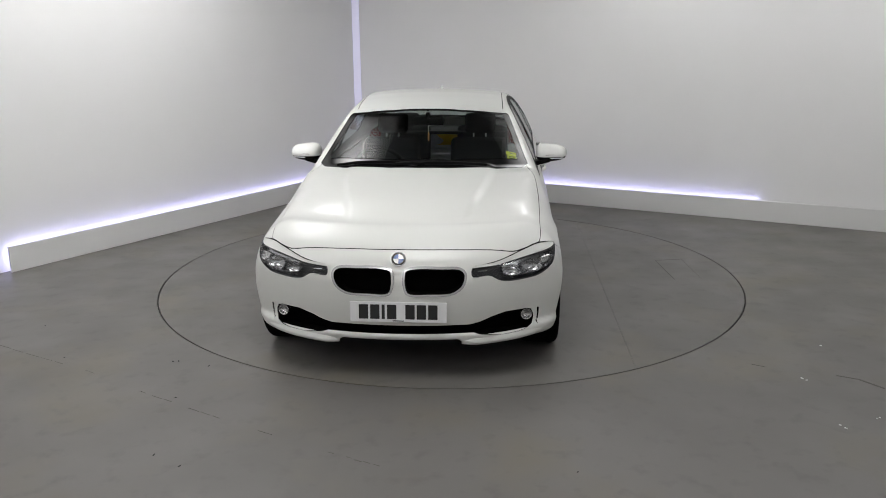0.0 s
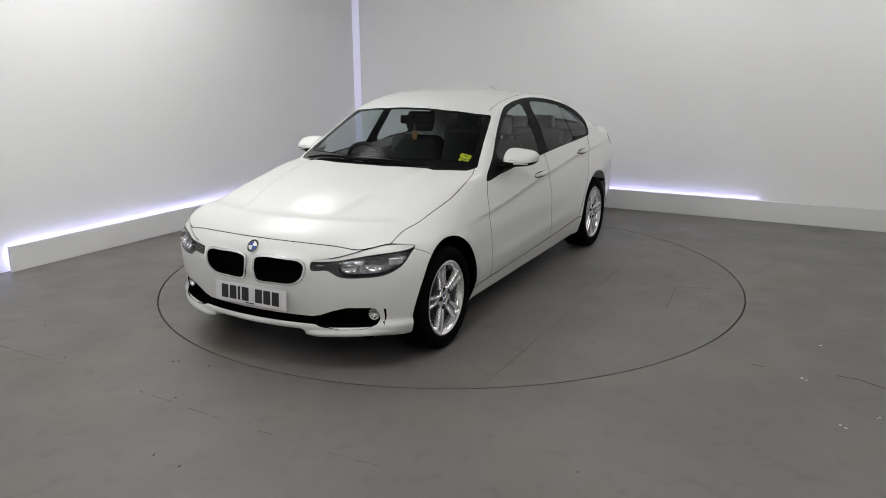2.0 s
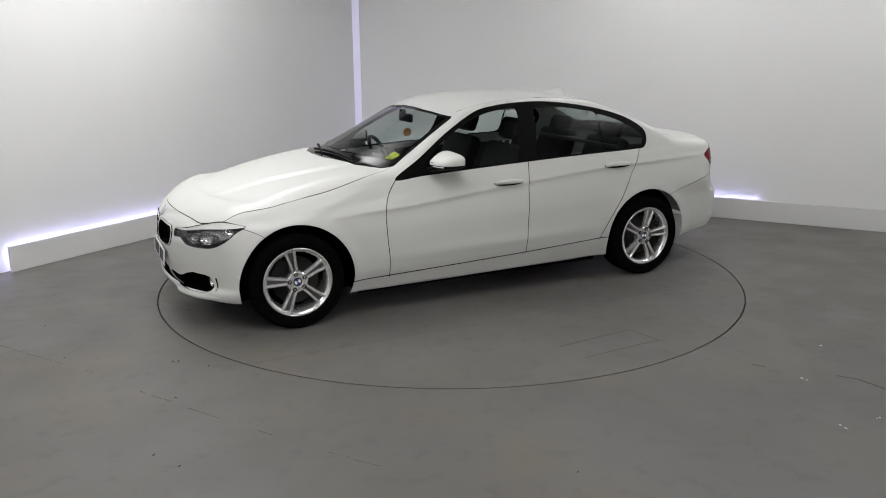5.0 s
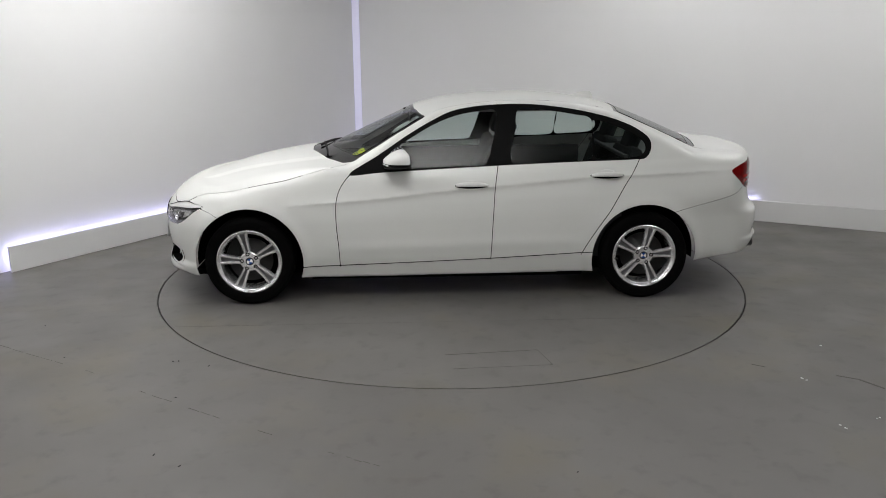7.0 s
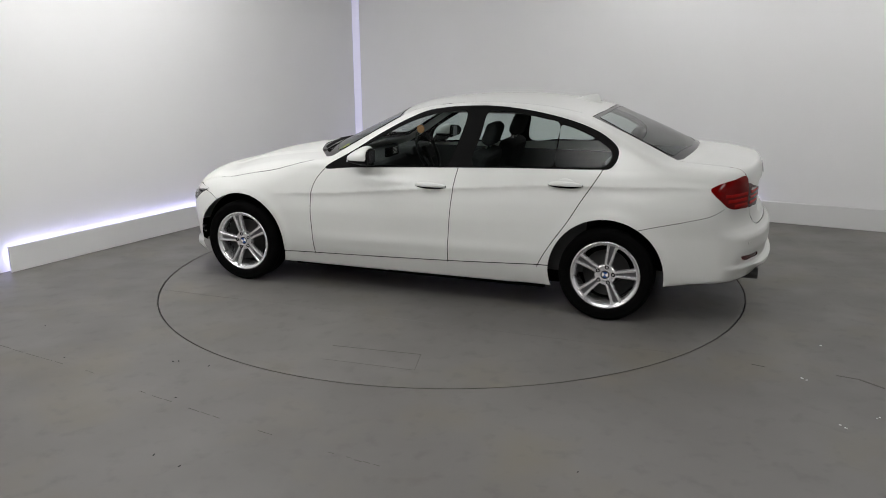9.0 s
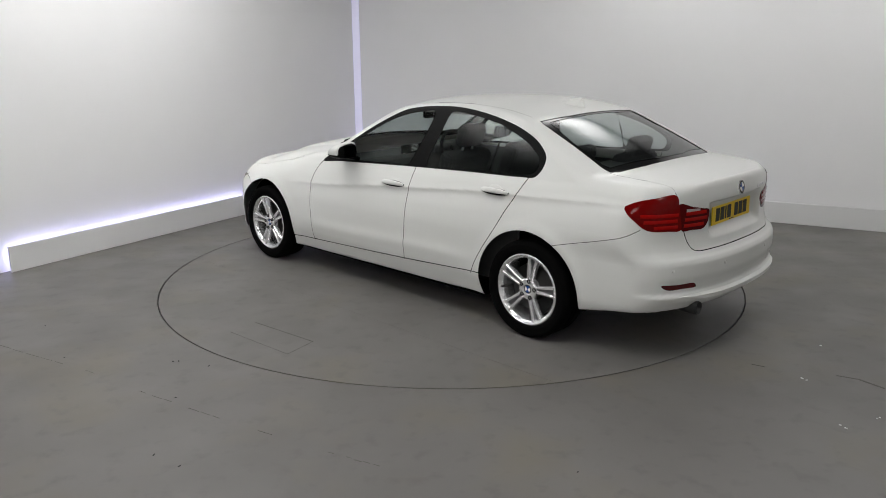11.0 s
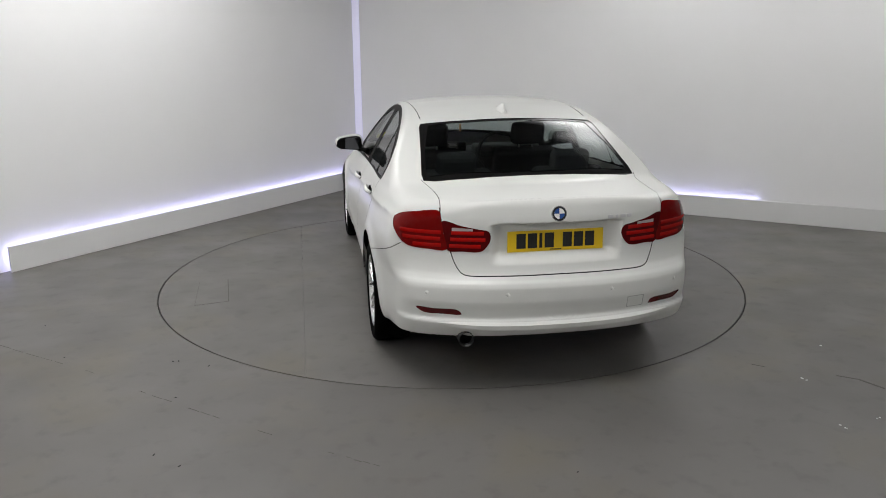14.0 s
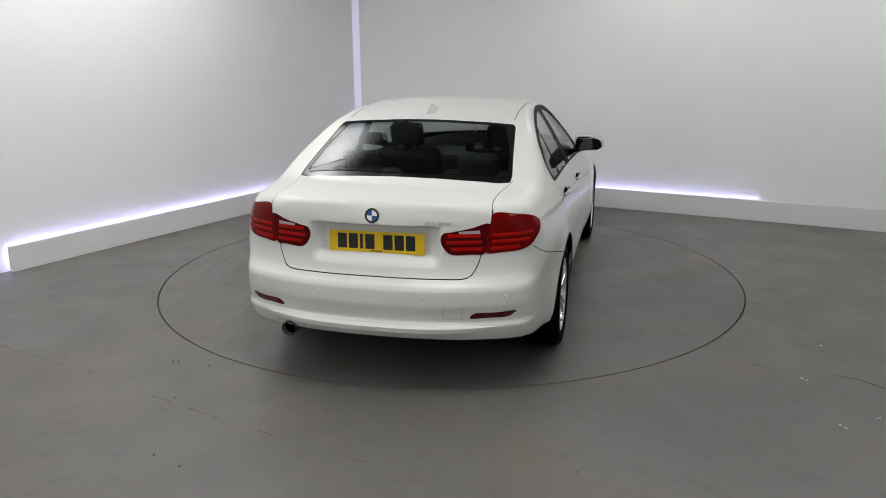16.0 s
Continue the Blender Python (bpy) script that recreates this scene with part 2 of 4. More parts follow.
DECK = curve((2.3, 0.5), (2.18, 0.63), (2.10, 0.69), (2.03, 0.740), (1.9, 0.792), (1.7, 0.860), (1.45, 0.932), (1.2, 0.978), (0.95, 1.008), (0.5, 1.03),
             (-1.4, 1.07), (-1.7, 1.07), (-1.95, 1.055), (-2.2, 1.032), (-2.31, 1.018), (-2.40, 0.975), (-2.6, 0.8))
DECK_CROWN = curve((2.2, 0.05), (2.05, 0.10), (1.8, 0.17), (1.4, 0.15), (0.9, 0.11), (0, 0.08), (-1.6, 0.05), (-2.5, 0.05))
CABIN = curve((1.3, 0.83), (1.1, 0.93), (0.95, 1.003), (0.8, 1.075), (0.5, 1.215), (0.21, 1.340), (0.1, 1.370), (-0.1, 1.402), (-0.35, 1.422), (-0.6, 1.426), (-0.9, 1.409),
              (-1.15, 1.372), (-1.28, 1.341), (-1.5, 1.258), (-1.7, 1.174), (-1.9, 1.083), (-2.1, 0.985), (-2.5, 0.75))
CABIN_CROWN = curve((1.2, 0.02), (0.4, 0.05), (0.1, 0.09), (-0.2, 0.10), (-1.0, 0.10), (-1.3, 0.09), (-1.7, 0.05), (-2.2, 0.03))
BOW = curve((1.2, 0.55), (0.5, 0.50), (0.2, 0.38), (-0.1, 0.16), (-0.5, 0.0), (-1.0, -0.06), (-1.3, -0.2), (-1.8, -0.32), (-2.3, -0.32))
PLAN = curve((2.3, 0.84), (1.9, 0.872), (1.4, 0.893), (0.9, 0.888), (0.2, 0.890), (-0.7, 0.896), (-1.4, 0.905), (-1.9, 0.876), (-2.2, 0.830), (-2.5, 0.78))
BELT = curve((2.3, 0.67), (1.8, 0.75), (1.4, 0.828), (1.0, 0.883), (0.67, 0.912), (-0.18, 0.946), (-0.8, 0.975), (-1.36, 0.998), (-2.0, 1.010), (-2.5, 1.010))
FLANK = curve((0.05, -0.10), (0.15, -0.062), (0.22, -0.040), (0.28, -0.020), (0.34, -0.004), (0.45, 0.003), (0.60, 0.002), (0.72, -0.008), (0.79, -0.021), (0.86, -0.041), (0.92, -0.064), (0.96, -0.084))
SWAGE = curve((2.0, 0.69), (1.2, 0.700), (0.897, 0.720), (0.644, 0.735), (0.03, 0.795), (-0.5, 0.838), (-0.947, 0.876), (-1.3, 0.893), (-1.545, 0.902), (-2.0, 0.915), (-2.4, 0.92))
NOSE = curve((0.1, 2.00), (0.20, 2.085), (0.235, 2.125), (0.27, 2.135), (0.31, 2.110), (0.36, 2.118), (0.42, 2.128), (0.48, 2.134), (0.56, 2.136), (0.62, 2.127), (0.68, 2.099), (0.74, 2.045), (0.82, 1.94), (1.0, 1.68))
TAIL = curve((0.1, -2.25), (0.26, -2.33), (0.32, -2.368), (0.375, -2.400), (0.40, -2.408), (0.425, -2.392), (0.46, -2.398), (0.52, -2.410), (0.58, -2.408), (0.605, -2.398), (0.625, -2.378), (0.66, -2.352), (0.72, -2.336), (0.80, -2.330), (0.88, -2.332), (0.93, -2.330), (0.96, -2.326), (1.0, -2.318), (1.1, -2.300))
UNDER = curve((2.3, 0.20), (1.8, 0.200), (1.0, 0.177), (-1.0, 0.195), (-1.7, 0.250), (-2.1, 0.300), (-2.5, 0.322))
WHEEL_X, ARCH_Z, ARCH_R = 1.402, 0.315, 0.378


def half_width(x, z):
    """The flank's distance from the middle."""
    b = BELT(x)
    zz = z - (b - 0.96) * ease(z, 0.35, 0.85)
    up = np.maximum(zz - 0.96, 0)
    w = PLAN(x) + FLANK(np.minimum(zz, 0.96)) - 0.44 * up - 0.27 * up * up
    w = w - ease(x, -1.5, -2.0) * (0.026 * ease(z, 0.74, 0.58) + 0.012 * ease(z, 0.86, 0.96))
    r = np.hypot(np.abs(x) - WHEEL_X, z - ARCH_Z)
    w = w + 0.012 * np.exp(-((r - 0.38) / 0.055) ** 2)
    # a crisp crease with a hollow under it, and a soft ledge above the sill
    d = z - SWAGE(x)
    fade = ease(x, 1.25, 0.7) * ease(x, -2.15, -1.8)
    low = np.maximum(-d, 0) / 0.042
    w = w + fade * (0.002 * np.exp(-(d / 0.02) ** 2) - 0.0075 * low * np.exp(1 - low))
    e = (z - 0.40 - 0.03 * ease(x, 0.9, -0.9)) / 0.045
    return w + 0.006 * np.exp(-e * e) * ease(x, 0.95, 0.6) * ease(x, -1.05, -0.8)


def top_height(x, y):
    y2 = y * y
    a = np.abs(y)
    # two shallow ridges run along the bonnet
    ridge = 0.30 + 0.16 * ease(x, 2.0, 0.9)
    dome = 0.012 * ease(a, ridge + 0.05, ridge - 0.012) * ease(x, 2.12, 1.75) * ease(x, 0.6, 0.9)
    deck = DECK(x) - DECK_CROWN(x) * y2 + dome
    # the boot lid's lip turns up
    deck = deck + 0.008 * np.exp(-((x + 2.300 - 0.12 * y2) / 0.024) ** 2)
    cabin = CABIN(x + BOW(x) * y2) - CABIN_CROWN(x) * y2
    return smax(deck, cabin, 0.02)


def skin(p):
    """Below nothing inside the car's body, above nothing outside it."""
    x, y, z = p[..., 0], p[..., 1], p[..., 2]
    a, y2 = np.abs(y), y * y
    side = a - half_width(x, z)
    top = (z - top_height(x, y)) * 0.93
    front = x - NOSE(z) + 0.28 * y2 + 0.20 * y2 * y2
    # the number plate sits in a hollow of the boot lid, sharp along its top
    hollow = 0.055 * ease(a, 0.365, 0.285) * ease(z, 0.69, 0.755) * ease(z, 0.908, 0.893)
    rear = TAIL(z) + hollow + 0.17 * y2 + 0.25 * y2 * y2 - x
    # a blade runs across the foot of the rear bumper
    k = 0.036 + 0.10 * ease(x, 0.75, 1.2) + 0.03 * ease(x, -1.5, -2.0)
    f = smax(side, top, k)
    f = smax(f, front, 0.07)
    f = smax(f, rear, 0.03 + 0.05 * ease(a, 0.35, 0.7))
    low = UNDER(x) + 0.045 * ease(x, 1.95, 2.05) * ease(a, 0.37, 0.31) * ease(z, 0.4, 0.3)
    return smax(f, low - z, 0.02)


def solve_skin():
    """The body as one closed sheet of points, cast outwards from a spine along the car."""
    nphi, step = 400, 0.012
    xa, xb, z0 = -1.35, 1.25, 0.62
    phi = np.linspace(0, 2 * math.pi, nphi, endpoint=False)
    rows_o, rows_d = [], []
    for al in np.linspace(-math.pi / 2 + 0.0004, 0, 160, endpoint=False):
        rows_o.append((xa, 0.0, z0)), rows_d.append(al)
    for x in np.arange(xa, xb, step):
        rows_o.append((x, 0.0, z0)), rows_d.append(0.0)
    for al in np.linspace(0, math.pi / 2 - 0.0004, 160):
        rows_o.append((xb, 0.0, z0)), rows_d.append(al)
    o = np.repeat(np.array(rows_o)[:, None], nphi, 1)
    al = np.array(rows_d)[:, None]
    d = np.stack([np.sin(al) + 0 * phi, np.cos(al) * np.cos(phi), np.cos(al) * np.sin(phi)], -1)
    lo, hi = np.full(d.shape[:2], 0.02), np.full(d.shape[:2], 1.6)
    for _ in range(24):
        mid = (lo + hi) / 2
        out = skin(o + d * mid[..., None]) > 0
        hi, lo = np.where(out, mid, hi), np.where(out, lo, mid)
    v = (o + d * ((lo + hi) / 2)[..., None])
    nr = v.shape[0]
    i = np.arange(nr - 1)[:, None] * nphi
    j = np.arange(nphi)[None]
    k = (j + 1) % nphi
    a, b, c, e = i + j, i + k, i + nphi + k, i + nphi + j
    f = np.concatenate([np.stack([a, b, c], -1).reshape(-1, 3), np.stack([a, c, e], -1).reshape(-1, 3)])
    return v.reshape(-1, 3), f


def normals_at(v):
    e = 0.0015
    g = np.empty_like(v)
    for i in range(3):
        dv = np.zeros(3)
        dv[i] = e
        g[:, i] = skin(v + dv) - skin(v - dv)
    return g / np.maximum(np.linalg.norm(g, axis=1), 1e-12)[:, None]


def cut(v, f, d):
    """Split the triangles along the line where d is nothing."""
    d = np.where(np.abs(d) < 2e-5, 2e-5, d)
    s = d > 0
    n = s[f].sum(1)
    keep = f[(n == 0) | (n == 3)]
    out, base = [keep], len(v)
    cross = f[(n == 1) | (n == 2)]
    if len(cross) == 0:
        return v, f
    sc = s[cross]
    lone = np.where(sc.sum(1) == 1, np.argmax(sc, 1), np.argmin(sc, 1))
    r = np.arange(len(cross))
    a, b, c = cross[r, lone], cross[r, (lone + 1) % 3], cross[r, (lone + 2) % 3]
    e = np.sort(np.concatenate([np.stack([a, b], 1), np.stack([a, c], 1)]), axis=1)
    u, inv = np.unique(e, axis=0, return_inverse=True)
    inv = inv.reshape(-1)
    t = (d[u[:, 0]] / (d[u[:, 0]] - d[u[:, 1]]))[:, None]
    v = np.concatenate([v, v[u[:, 0]] * (1 - t) + v[u[:, 1]] * t])
    ab, ac = base + inv[:len(cross)], base + inv[len(cross):]
    out += [np.stack([a, ab, ac], 1), np.stack([ab, b, c], 1), np.stack([ab, c, ac], 1)]
    return v, np.concatenate(out)


def rounded(pts, closed=True, n=8):
    """A smooth outline through a few points."""
    p = np.array(pts, float)
    m = len(p)
    res = []
    for i in range(m if closed else m - 1):
        if closed:
            a, b, c, d = p[i - 1], p[i], p[(i + 1) % m], p[(i + 2) % m]
        else:
            a, b, c, d = p[max(i - 1, 0)], p[i], p[i + 1], p[min(i + 2, m - 1)]
        # chord-length spacing keeps the curve from looping
        t0, t1 = 0.0, np.linalg.norm(b - a) ** 0.5 + 1e-6
        t2 = t1 + np.linalg.norm(c - b) ** 0.5 + 1e-6
        t3 = t2 + np.linalg.norm(d - c) ** 0.5 + 1e-6
        for q in range(n):
            t = t1 + (t2 - t1) * q / n
            a1 = (t1 - t) / (t1 - t0) * a + (t - t0) / (t1 - t0) * b
            a2 = (t2 - t) / (t2 - t1) * b + (t - t1) / (t2 - t1) * c
            a3 = (t3 - t) / (t3 - t2) * c + (t - t2) / (t3 - t2) * d
            b1 = (t2 - t) / (t2 - t0) * a1 + (t - t0) / (t2 - t0) * a2
            b2 = (t3 - t) / (t3 - t1) * a2 + (t - t1) / (t3 - t1) * a3
            res.append((t2 - t) / (t2 - t1) * b1 + (t - t1) / (t2 - t1) * b2)
    if not closed:
        res.append(p[-1])
    return np.array(res)


def distance(u, w, line, closed, margin=0.06):
    """Distance of the points (u, w) to a line; below nothing inside a closed one."""
    lo, hi = line.min(0) - margin, line.max(0) + margin
    m = (u > lo[0]) & (u < hi[0]) & (w > lo[1]) & (w < hi[1])
    res = np.full(u.shape, margin)
    q = np.stack([u[m], w[m]], -1)
    a = line
    b = np.roll(line, -1, 0) if closed else line[1:]
    a = a if closed else a[:-1]
    best = np.full(len(q), 1e9)
    inside = np.zeros(len(q), bool)
    for s, e in zip(a, b):
        g = e - s
        t = np.clip(((q - s) @ g) / max(g @ g, 1e-12), 0, 1)
        best = np.minimum(best, ((q - s - t[:, None] * g) ** 2).sum(1))
        if closed and s[1] != e[1]:
            hit = (s[1] > q[:, 1]) != (e[1] > q[:, 1])
            inside ^= hit & (q[:, 0] < s[0] + (q[:, 1] - s[1]) * (e[0] - s[0]) / (e[1] - s[1]))
    best = np.sqrt(best)
    res[m] = np.where(inside, -best, best) if closed else best
    return res


def which_side(u, w, line):
    """Signed distance to an open line, by the side of its nearest piece."""
    res = np.full(u.shape, 0.06)
    lo, hi = line.min(0) - 0.06, line.max(0) + 0.06
    m = (u > lo[0]) & (u < hi[0]) & (w > lo[1]) & (w < hi[1])
    q = np.stack([u[m], w[m]], -1)
    best, sign = np.full(len(q), 1e9), np.ones(len(q))
    for s, e in zip(line[:-1], line[1:]):
        g = e - s
        t = np.clip(((q - s) @ g) / max(g @ g, 1e-12), 0, 1)
        d = ((q - s - t[:, None] * g) ** 2).sum(1)
        near = d < best
        cr = g[0] * (q[:, 1] - s[1]) - g[1] * (q[:, 0] - s[0])
        sign = np.where(near, np.where(cr >= 0, 1.0, -1.0), sign)
        best = np.minimum(best, d)
    res[m] = np.sqrt(best) * sign
    return res


def flank_view(v):
    """Points as seen from the side; None of the middle."""
    return v[:, 0], v[:, 2], np.abs(v[:, 1]) > 0.40


def front_view(v):
    return np.abs(v[:, 1]), v[:, 2], v[:, 0] > 1.4


def rear_view(v):
    return np.abs(v[:, 1]), v[:, 2], v[:, 0] < -1.7


def front_turn(v):
    """Degrees round the front corner, and height."""
    return np.degrees(np.arctan2(np.abs(v[:, 1]) - 0.25, v[:, 0] - 1.55)) / 100, v[:, 2], (v[:, 0] > 1.56) & (np.abs(v[:, 1]) > 0.2)


def rear_turn(v):
    return np.degrees(np.arctan2(np.abs(v[:, 1]) - 0.30, -1.85 - v[:, 0])) / 100, v[:, 2], (v[:, 0] < -1.80) & (np.abs(v[:, 1]) > 0.2)


def top_view(v):
    return v[:, 0], np.abs(v[:, 1]), v[:, 2] > 0.6


class Shape:
    """An outline or a line on the body, in one of the views."""

    def __init__(self, view, pts, closed=True, smooth=True, guard=None, grow=0.0):
        self.grow = grow
        self.view, self.closed, self.guard = view, closed, guard
        self.line = rounded(pts, closed) if smooth else np.array(pts, float)

    def at(self, v):
        u, w, ok = self.view(v)
        if self.guard is not None:
            ok = ok & self.guard(v)
        return np.where(ok, distance(u, w, self.line, self.closed) - self.grow, 0.06)

    def signed(self, v):
        u, w, ok = self.view(v)
        if self.guard is not None:
            ok = ok & self.guard(v)
        return np.where(ok, which_side(u, w, self.line), 0.06)


def both(x, pts):
    return [(x, v) for v in pts]

# outlines on the body
UPPER = lambda v: v[:, 2] > 0.85
DAYLIGHT = Shape(flank_view, [(0.690, 0.912), (0.48, 1.042), (0.283, 1.168), (0.10, 1.268), (-0.045, 1.330), (-0.20, 1.358), (-0.335, 1.370), (-0.52, 1.375), (-0.711, 1.364), (-0.969, 1.327), (-1.205, 1.268), (-1.352, 1.204), (-1.438, 1.128), (-1.436, 1.06), (-1.395, 1.008), (-1.32, 1.000), (-0.85, 0.984), (-0.354, 0.964), (0.15, 0.940), (0.47, 0.924)], guard=UPPER)
PANE_F = Shape(flank_view, [(0.435, 0.962), (0.40, 1.045), (0.26, 1.138), (0.08, 1.235), (-0.08, 1.292), (-0.24, 1.320), (-0.335, 1.328), (-0.350, 1.310), (-0.265, 0.990), (-0.24, 0.978), (-0.10, 0.974), (0.2, 0.963)], guard=UPPER, grow=0.009)
PANE_R = Shape(flank_view, [(-0.462, 0.992), (-0.490, 1.18), (-0.515, 1.325), (-0.54, 1.336), (-0.72, 1.325), (-0.93, 1.292), (-1.02, 1.270), (-1.020, 1.15), (-1.012, 1.020), (-0.99, 1.008), (-0.7, 1.000)], guard=UPPER, grow=0.007)
PANE_Q = Shape(flank_view, [(-1.045, 1.020), (-1.047, 1.15), (-1.046, 1.256), (-1.06, 1.258), (-1.20, 1.216), (-1.315, 1.162), (-1.385, 1.110), (-1.392, 1.070), (-1.362, 1.034), (-1.31, 1.022), (-1.17, 1.016)], guard=UPPER, grow=0.007)
DOOR_LINE = Shape(flank_view, [(0.768, 0.266), (0.772, 0.40), (0.785, 0.58), (0.782, 0.727), (0.757, 0.815), (0.715, 0.878), (0.676, 0.920)], closed=False)
PILLAR_LINE = Shape(flank_view, [(-0.301, 0.305), (-0.316, 0.60), (-0.333, 0.83), (-0.356, 0.975)], closed=False)
REAR_DOOR_LINE = Shape(flank_view, [(-0.948, 0.335), (-0.985, 0.41), (-1.06, 0.53), (-1.145, 0.655), (-1.233, 0.805), (-1.30, 0.91), (-1.354, 1.005)], closed=False)
SILL_LINE = Shape(flank_view, [(1.04, 0.266), (0.40, 0.286), (-0.302, 0.313), (-1.05, 0.354)], closed=False)
ARCH_F = Shape(flank_view, [(WHEEL_X + ARCH_R * math.cos(a), ARCH_Z + ARCH_R * math.sin(a)) for a in np.linspace(0, 2 * math.pi, 48, endpoint=False)], smooth=False)
ARCH_B = Shape(flank_view, [(-WHEEL_X + ARCH_R * math.cos(a), ARCH_Z + ARCH_R * math.sin(a)) for a in np.linspace(0, 2 * math.pi, 48, endpoint=False)], smooth=False)
FENDER_SEAM = Shape(flank_view, [(1.80, 0.705), (1.74, 0.695), (1.66, 0.665), (1.60, 0.63)], closed=False)
BUMPER_SEAM = Shape(flank_view, [(-1.58, 0.628), (-1.63, 0.641), (-1.886, 0.702), (-2.04, 0.745), (-2.08, 0.765), (-2.117, 0.790)], closed=False)
BONNET_SIDE = Shape(top_view, [(0.62, 0.69), (0.74, 0.727), (0.85, 0.755), (1.13, 0.773), (1.42, 0.770), (1.60, 0.765), (1.76, 0.762), (1.825, 0.752), (1.855, 0.728), (1.90, 0.676), (1.945, 0.612), (1.980, 0.505), (2.018, 0.35), (2.040, 0.20), (2.049, 0.08), (2.050, -0.02)], closed=False,
                    guard=lambda v: (v[:, 2] > 0.66) & (v[:, 0] > 0.5))
SCREEN = Shape(top_view, [(0.238, -0.1), (0.225, 0.25), (0.185, 0.47), (0.150, 0.575), (0.170, 0.592), (0.38, 0.645), (0.60, 0.702), (0.660, 0.722), (0.74, 0.68), (0.90, 0.45), (1.00, 0.2), (1.025, -0.1)], guard=lambda v: v[:, 2] > 0.9, smooth=False)
SCREEN_GLASS = Shape(top_view, [(0.265, -0.1), (0.25, 0.25), (0.21, 0.46), (0.190, 0.545), (0.38, 0.605), (0.60, 0.660), (0.655, 0.650), (0.77, 0.42), (0.845, 0.2), (0.862, -0.1)], guard=lambda v: v[:, 2] > 0.9, smooth=False)
BACKLIGHT = Shape(top_view, [(-1.275, -0.1), (-1.265, 0.25), (-1.235, 0.46), (-1.222, 0.545), (-1.26, 0.562), (-1.50, 0.590), (-1.74, 0.622), (-1.800, 0.618), (-1.832, 0.56), (-1.872, 0.35), (-1.893, 0.15), (-1.897, -0.1)], guard=lambda v: v[:, 2] > 0.9, smooth=False)
BACK_GLASS = Shape(top_view, [(-1.305, -0.1), (-1.295, 0.25), (-1.268, 0.45), (-1.265, 0.505), (-1.50, 0.565), (-1.73, 0.592), (-1.772, 0.575), (-1.815, 0.35), (-1.855, 0.15), (-1.862, -0.1)], guard=lambda v: v[:, 2] > 0.9, smooth=False)
ROOF_DITCH = Shape(top_view, [(0.10, 0.545), (-0.1, 0.540), (-0.4, 0.535), (-0.8, 0.532), (-1.05, 0.535), (-1.15, 0.537)], closed=False, guard=lambda v: v[:, 2] > 1.2)
BOOT_SIDE = Shape(top_view, [(-1.78, 0.63), (-1.874, 0.608), (-2.03, 0.593), (-2.14, 0.592), (-2.23, 0.600)], closed=False, guard=lambda v: v[:, 2] > 0.965)
BOOT_BACK = Shape(rear_view, [(0.602, 1.00), (0.598, 0.93), (0.555, 0.77), (0.532, 0.70), (0.505, 0.658), (0.475, 0.646), (0.33, 0.643), (0.0, 0.644), (-0.02, 0.644)], closed=False, guard=lambda v: v[:, 2] < 0.99)
TAIL_OUT = Shape(rear_turn, [(0.345, 0.776), (0.360, 0.86), (0.372, 0.92), (0.390, 0.970), (0.545, 0.962), (0.625, 0.948), (0.685, 0.927), (0.714, 0.908), (0.690, 0.872), (0.655, 0.842), (0.60, 0.797), (0.55, 0.779), (0.45, 0.773)])
TAIL_IN = Shape(rear_turn, [(0.068, 0.828), (0.078, 0.870), (0.139, 0.882), (0.25, 0.900), (0.370, 0.922), (0.356, 0.85), (0.341, 0.772), (0.25, 0.766), (0.118, 0.770)])
LAMP = Shape(front_turn, [(0.152, 0.643), (0.150, 0.598), (0.25, 0.597), (0.31, 0.566), (0.36, 0.559), (0.45, 0.560), (0.545, 0.570), (0.63, 0.611), (0.70, 0.672), (0.748, 0.703), (0.614, 0.727), (0.48, 0.707), (0.30, 0.666)])
LAMP_TOP = Shape(front_turn, [(0.17, 0.650), (0.30, 0.667), (0.48, 0.708), (0.614, 0.729), (0.748, 0.705)], closed=False)
BROW = Shape(front_turn, [(0.10, 0.641), (0.16, 0.644), (0.30, 0.652), (0.41, 0.669), (0.55, 0.686), (0.68, 0.696), (0.76, 0.703)], closed=False)
KIDNEY = Shape(front_view, [(0.024, 0.563), (0.024, 0.612), (0.031, 0.640), (0.076, 0.656), (0.225, 0.656), (0.333, 0.647), (0.362, 0.617), (0.348, 0.549), (0.29, 0.506), (0.166, 0.499), (0.046, 0.507)])
INTAKE = Shape(front_view, [(-0.1, 0.327), (0.16, 0.327), (0.38, 0.326), (0.43, 0.337), (0.496, 0.364), (0.572, 0.385), (0.68, 0.385), (0.710, 0.377), (0.724, 0.350), (0.727, 0.322), (0.718, 0.288), (0.685, 0.270), (0.652, 0.262), (0.543, 0.257), (0.436, 0.271), (0.399, 0.284), (-0.1, 0.285)], smooth=False)
SLOT = Shape(front_view, [(0.746, 0.378), (0.757, 0.376), (0.756, 0.330), (0.747, 0.289), (0.742, 0.291), (0.747, 0.330)], smooth=False)
BEZEL = Shape(front_turn, [(0.335, 0.600), (0.325, 0.640), (0.41, 0.660), (0.55, 0.678), (0.66, 0.688), (0.685, 0.675), (0.625, 0.626), (0.545, 0.594), (0.45, 0.585), (0.38, 0.587)])
REFLECTOR = Shape(rear_turn, [(0.235, 0.447), (0.255, 0.471), (0.38, 0.474), (0.485, 0.475), (0.447, 0.447), (0.34, 0.445)])


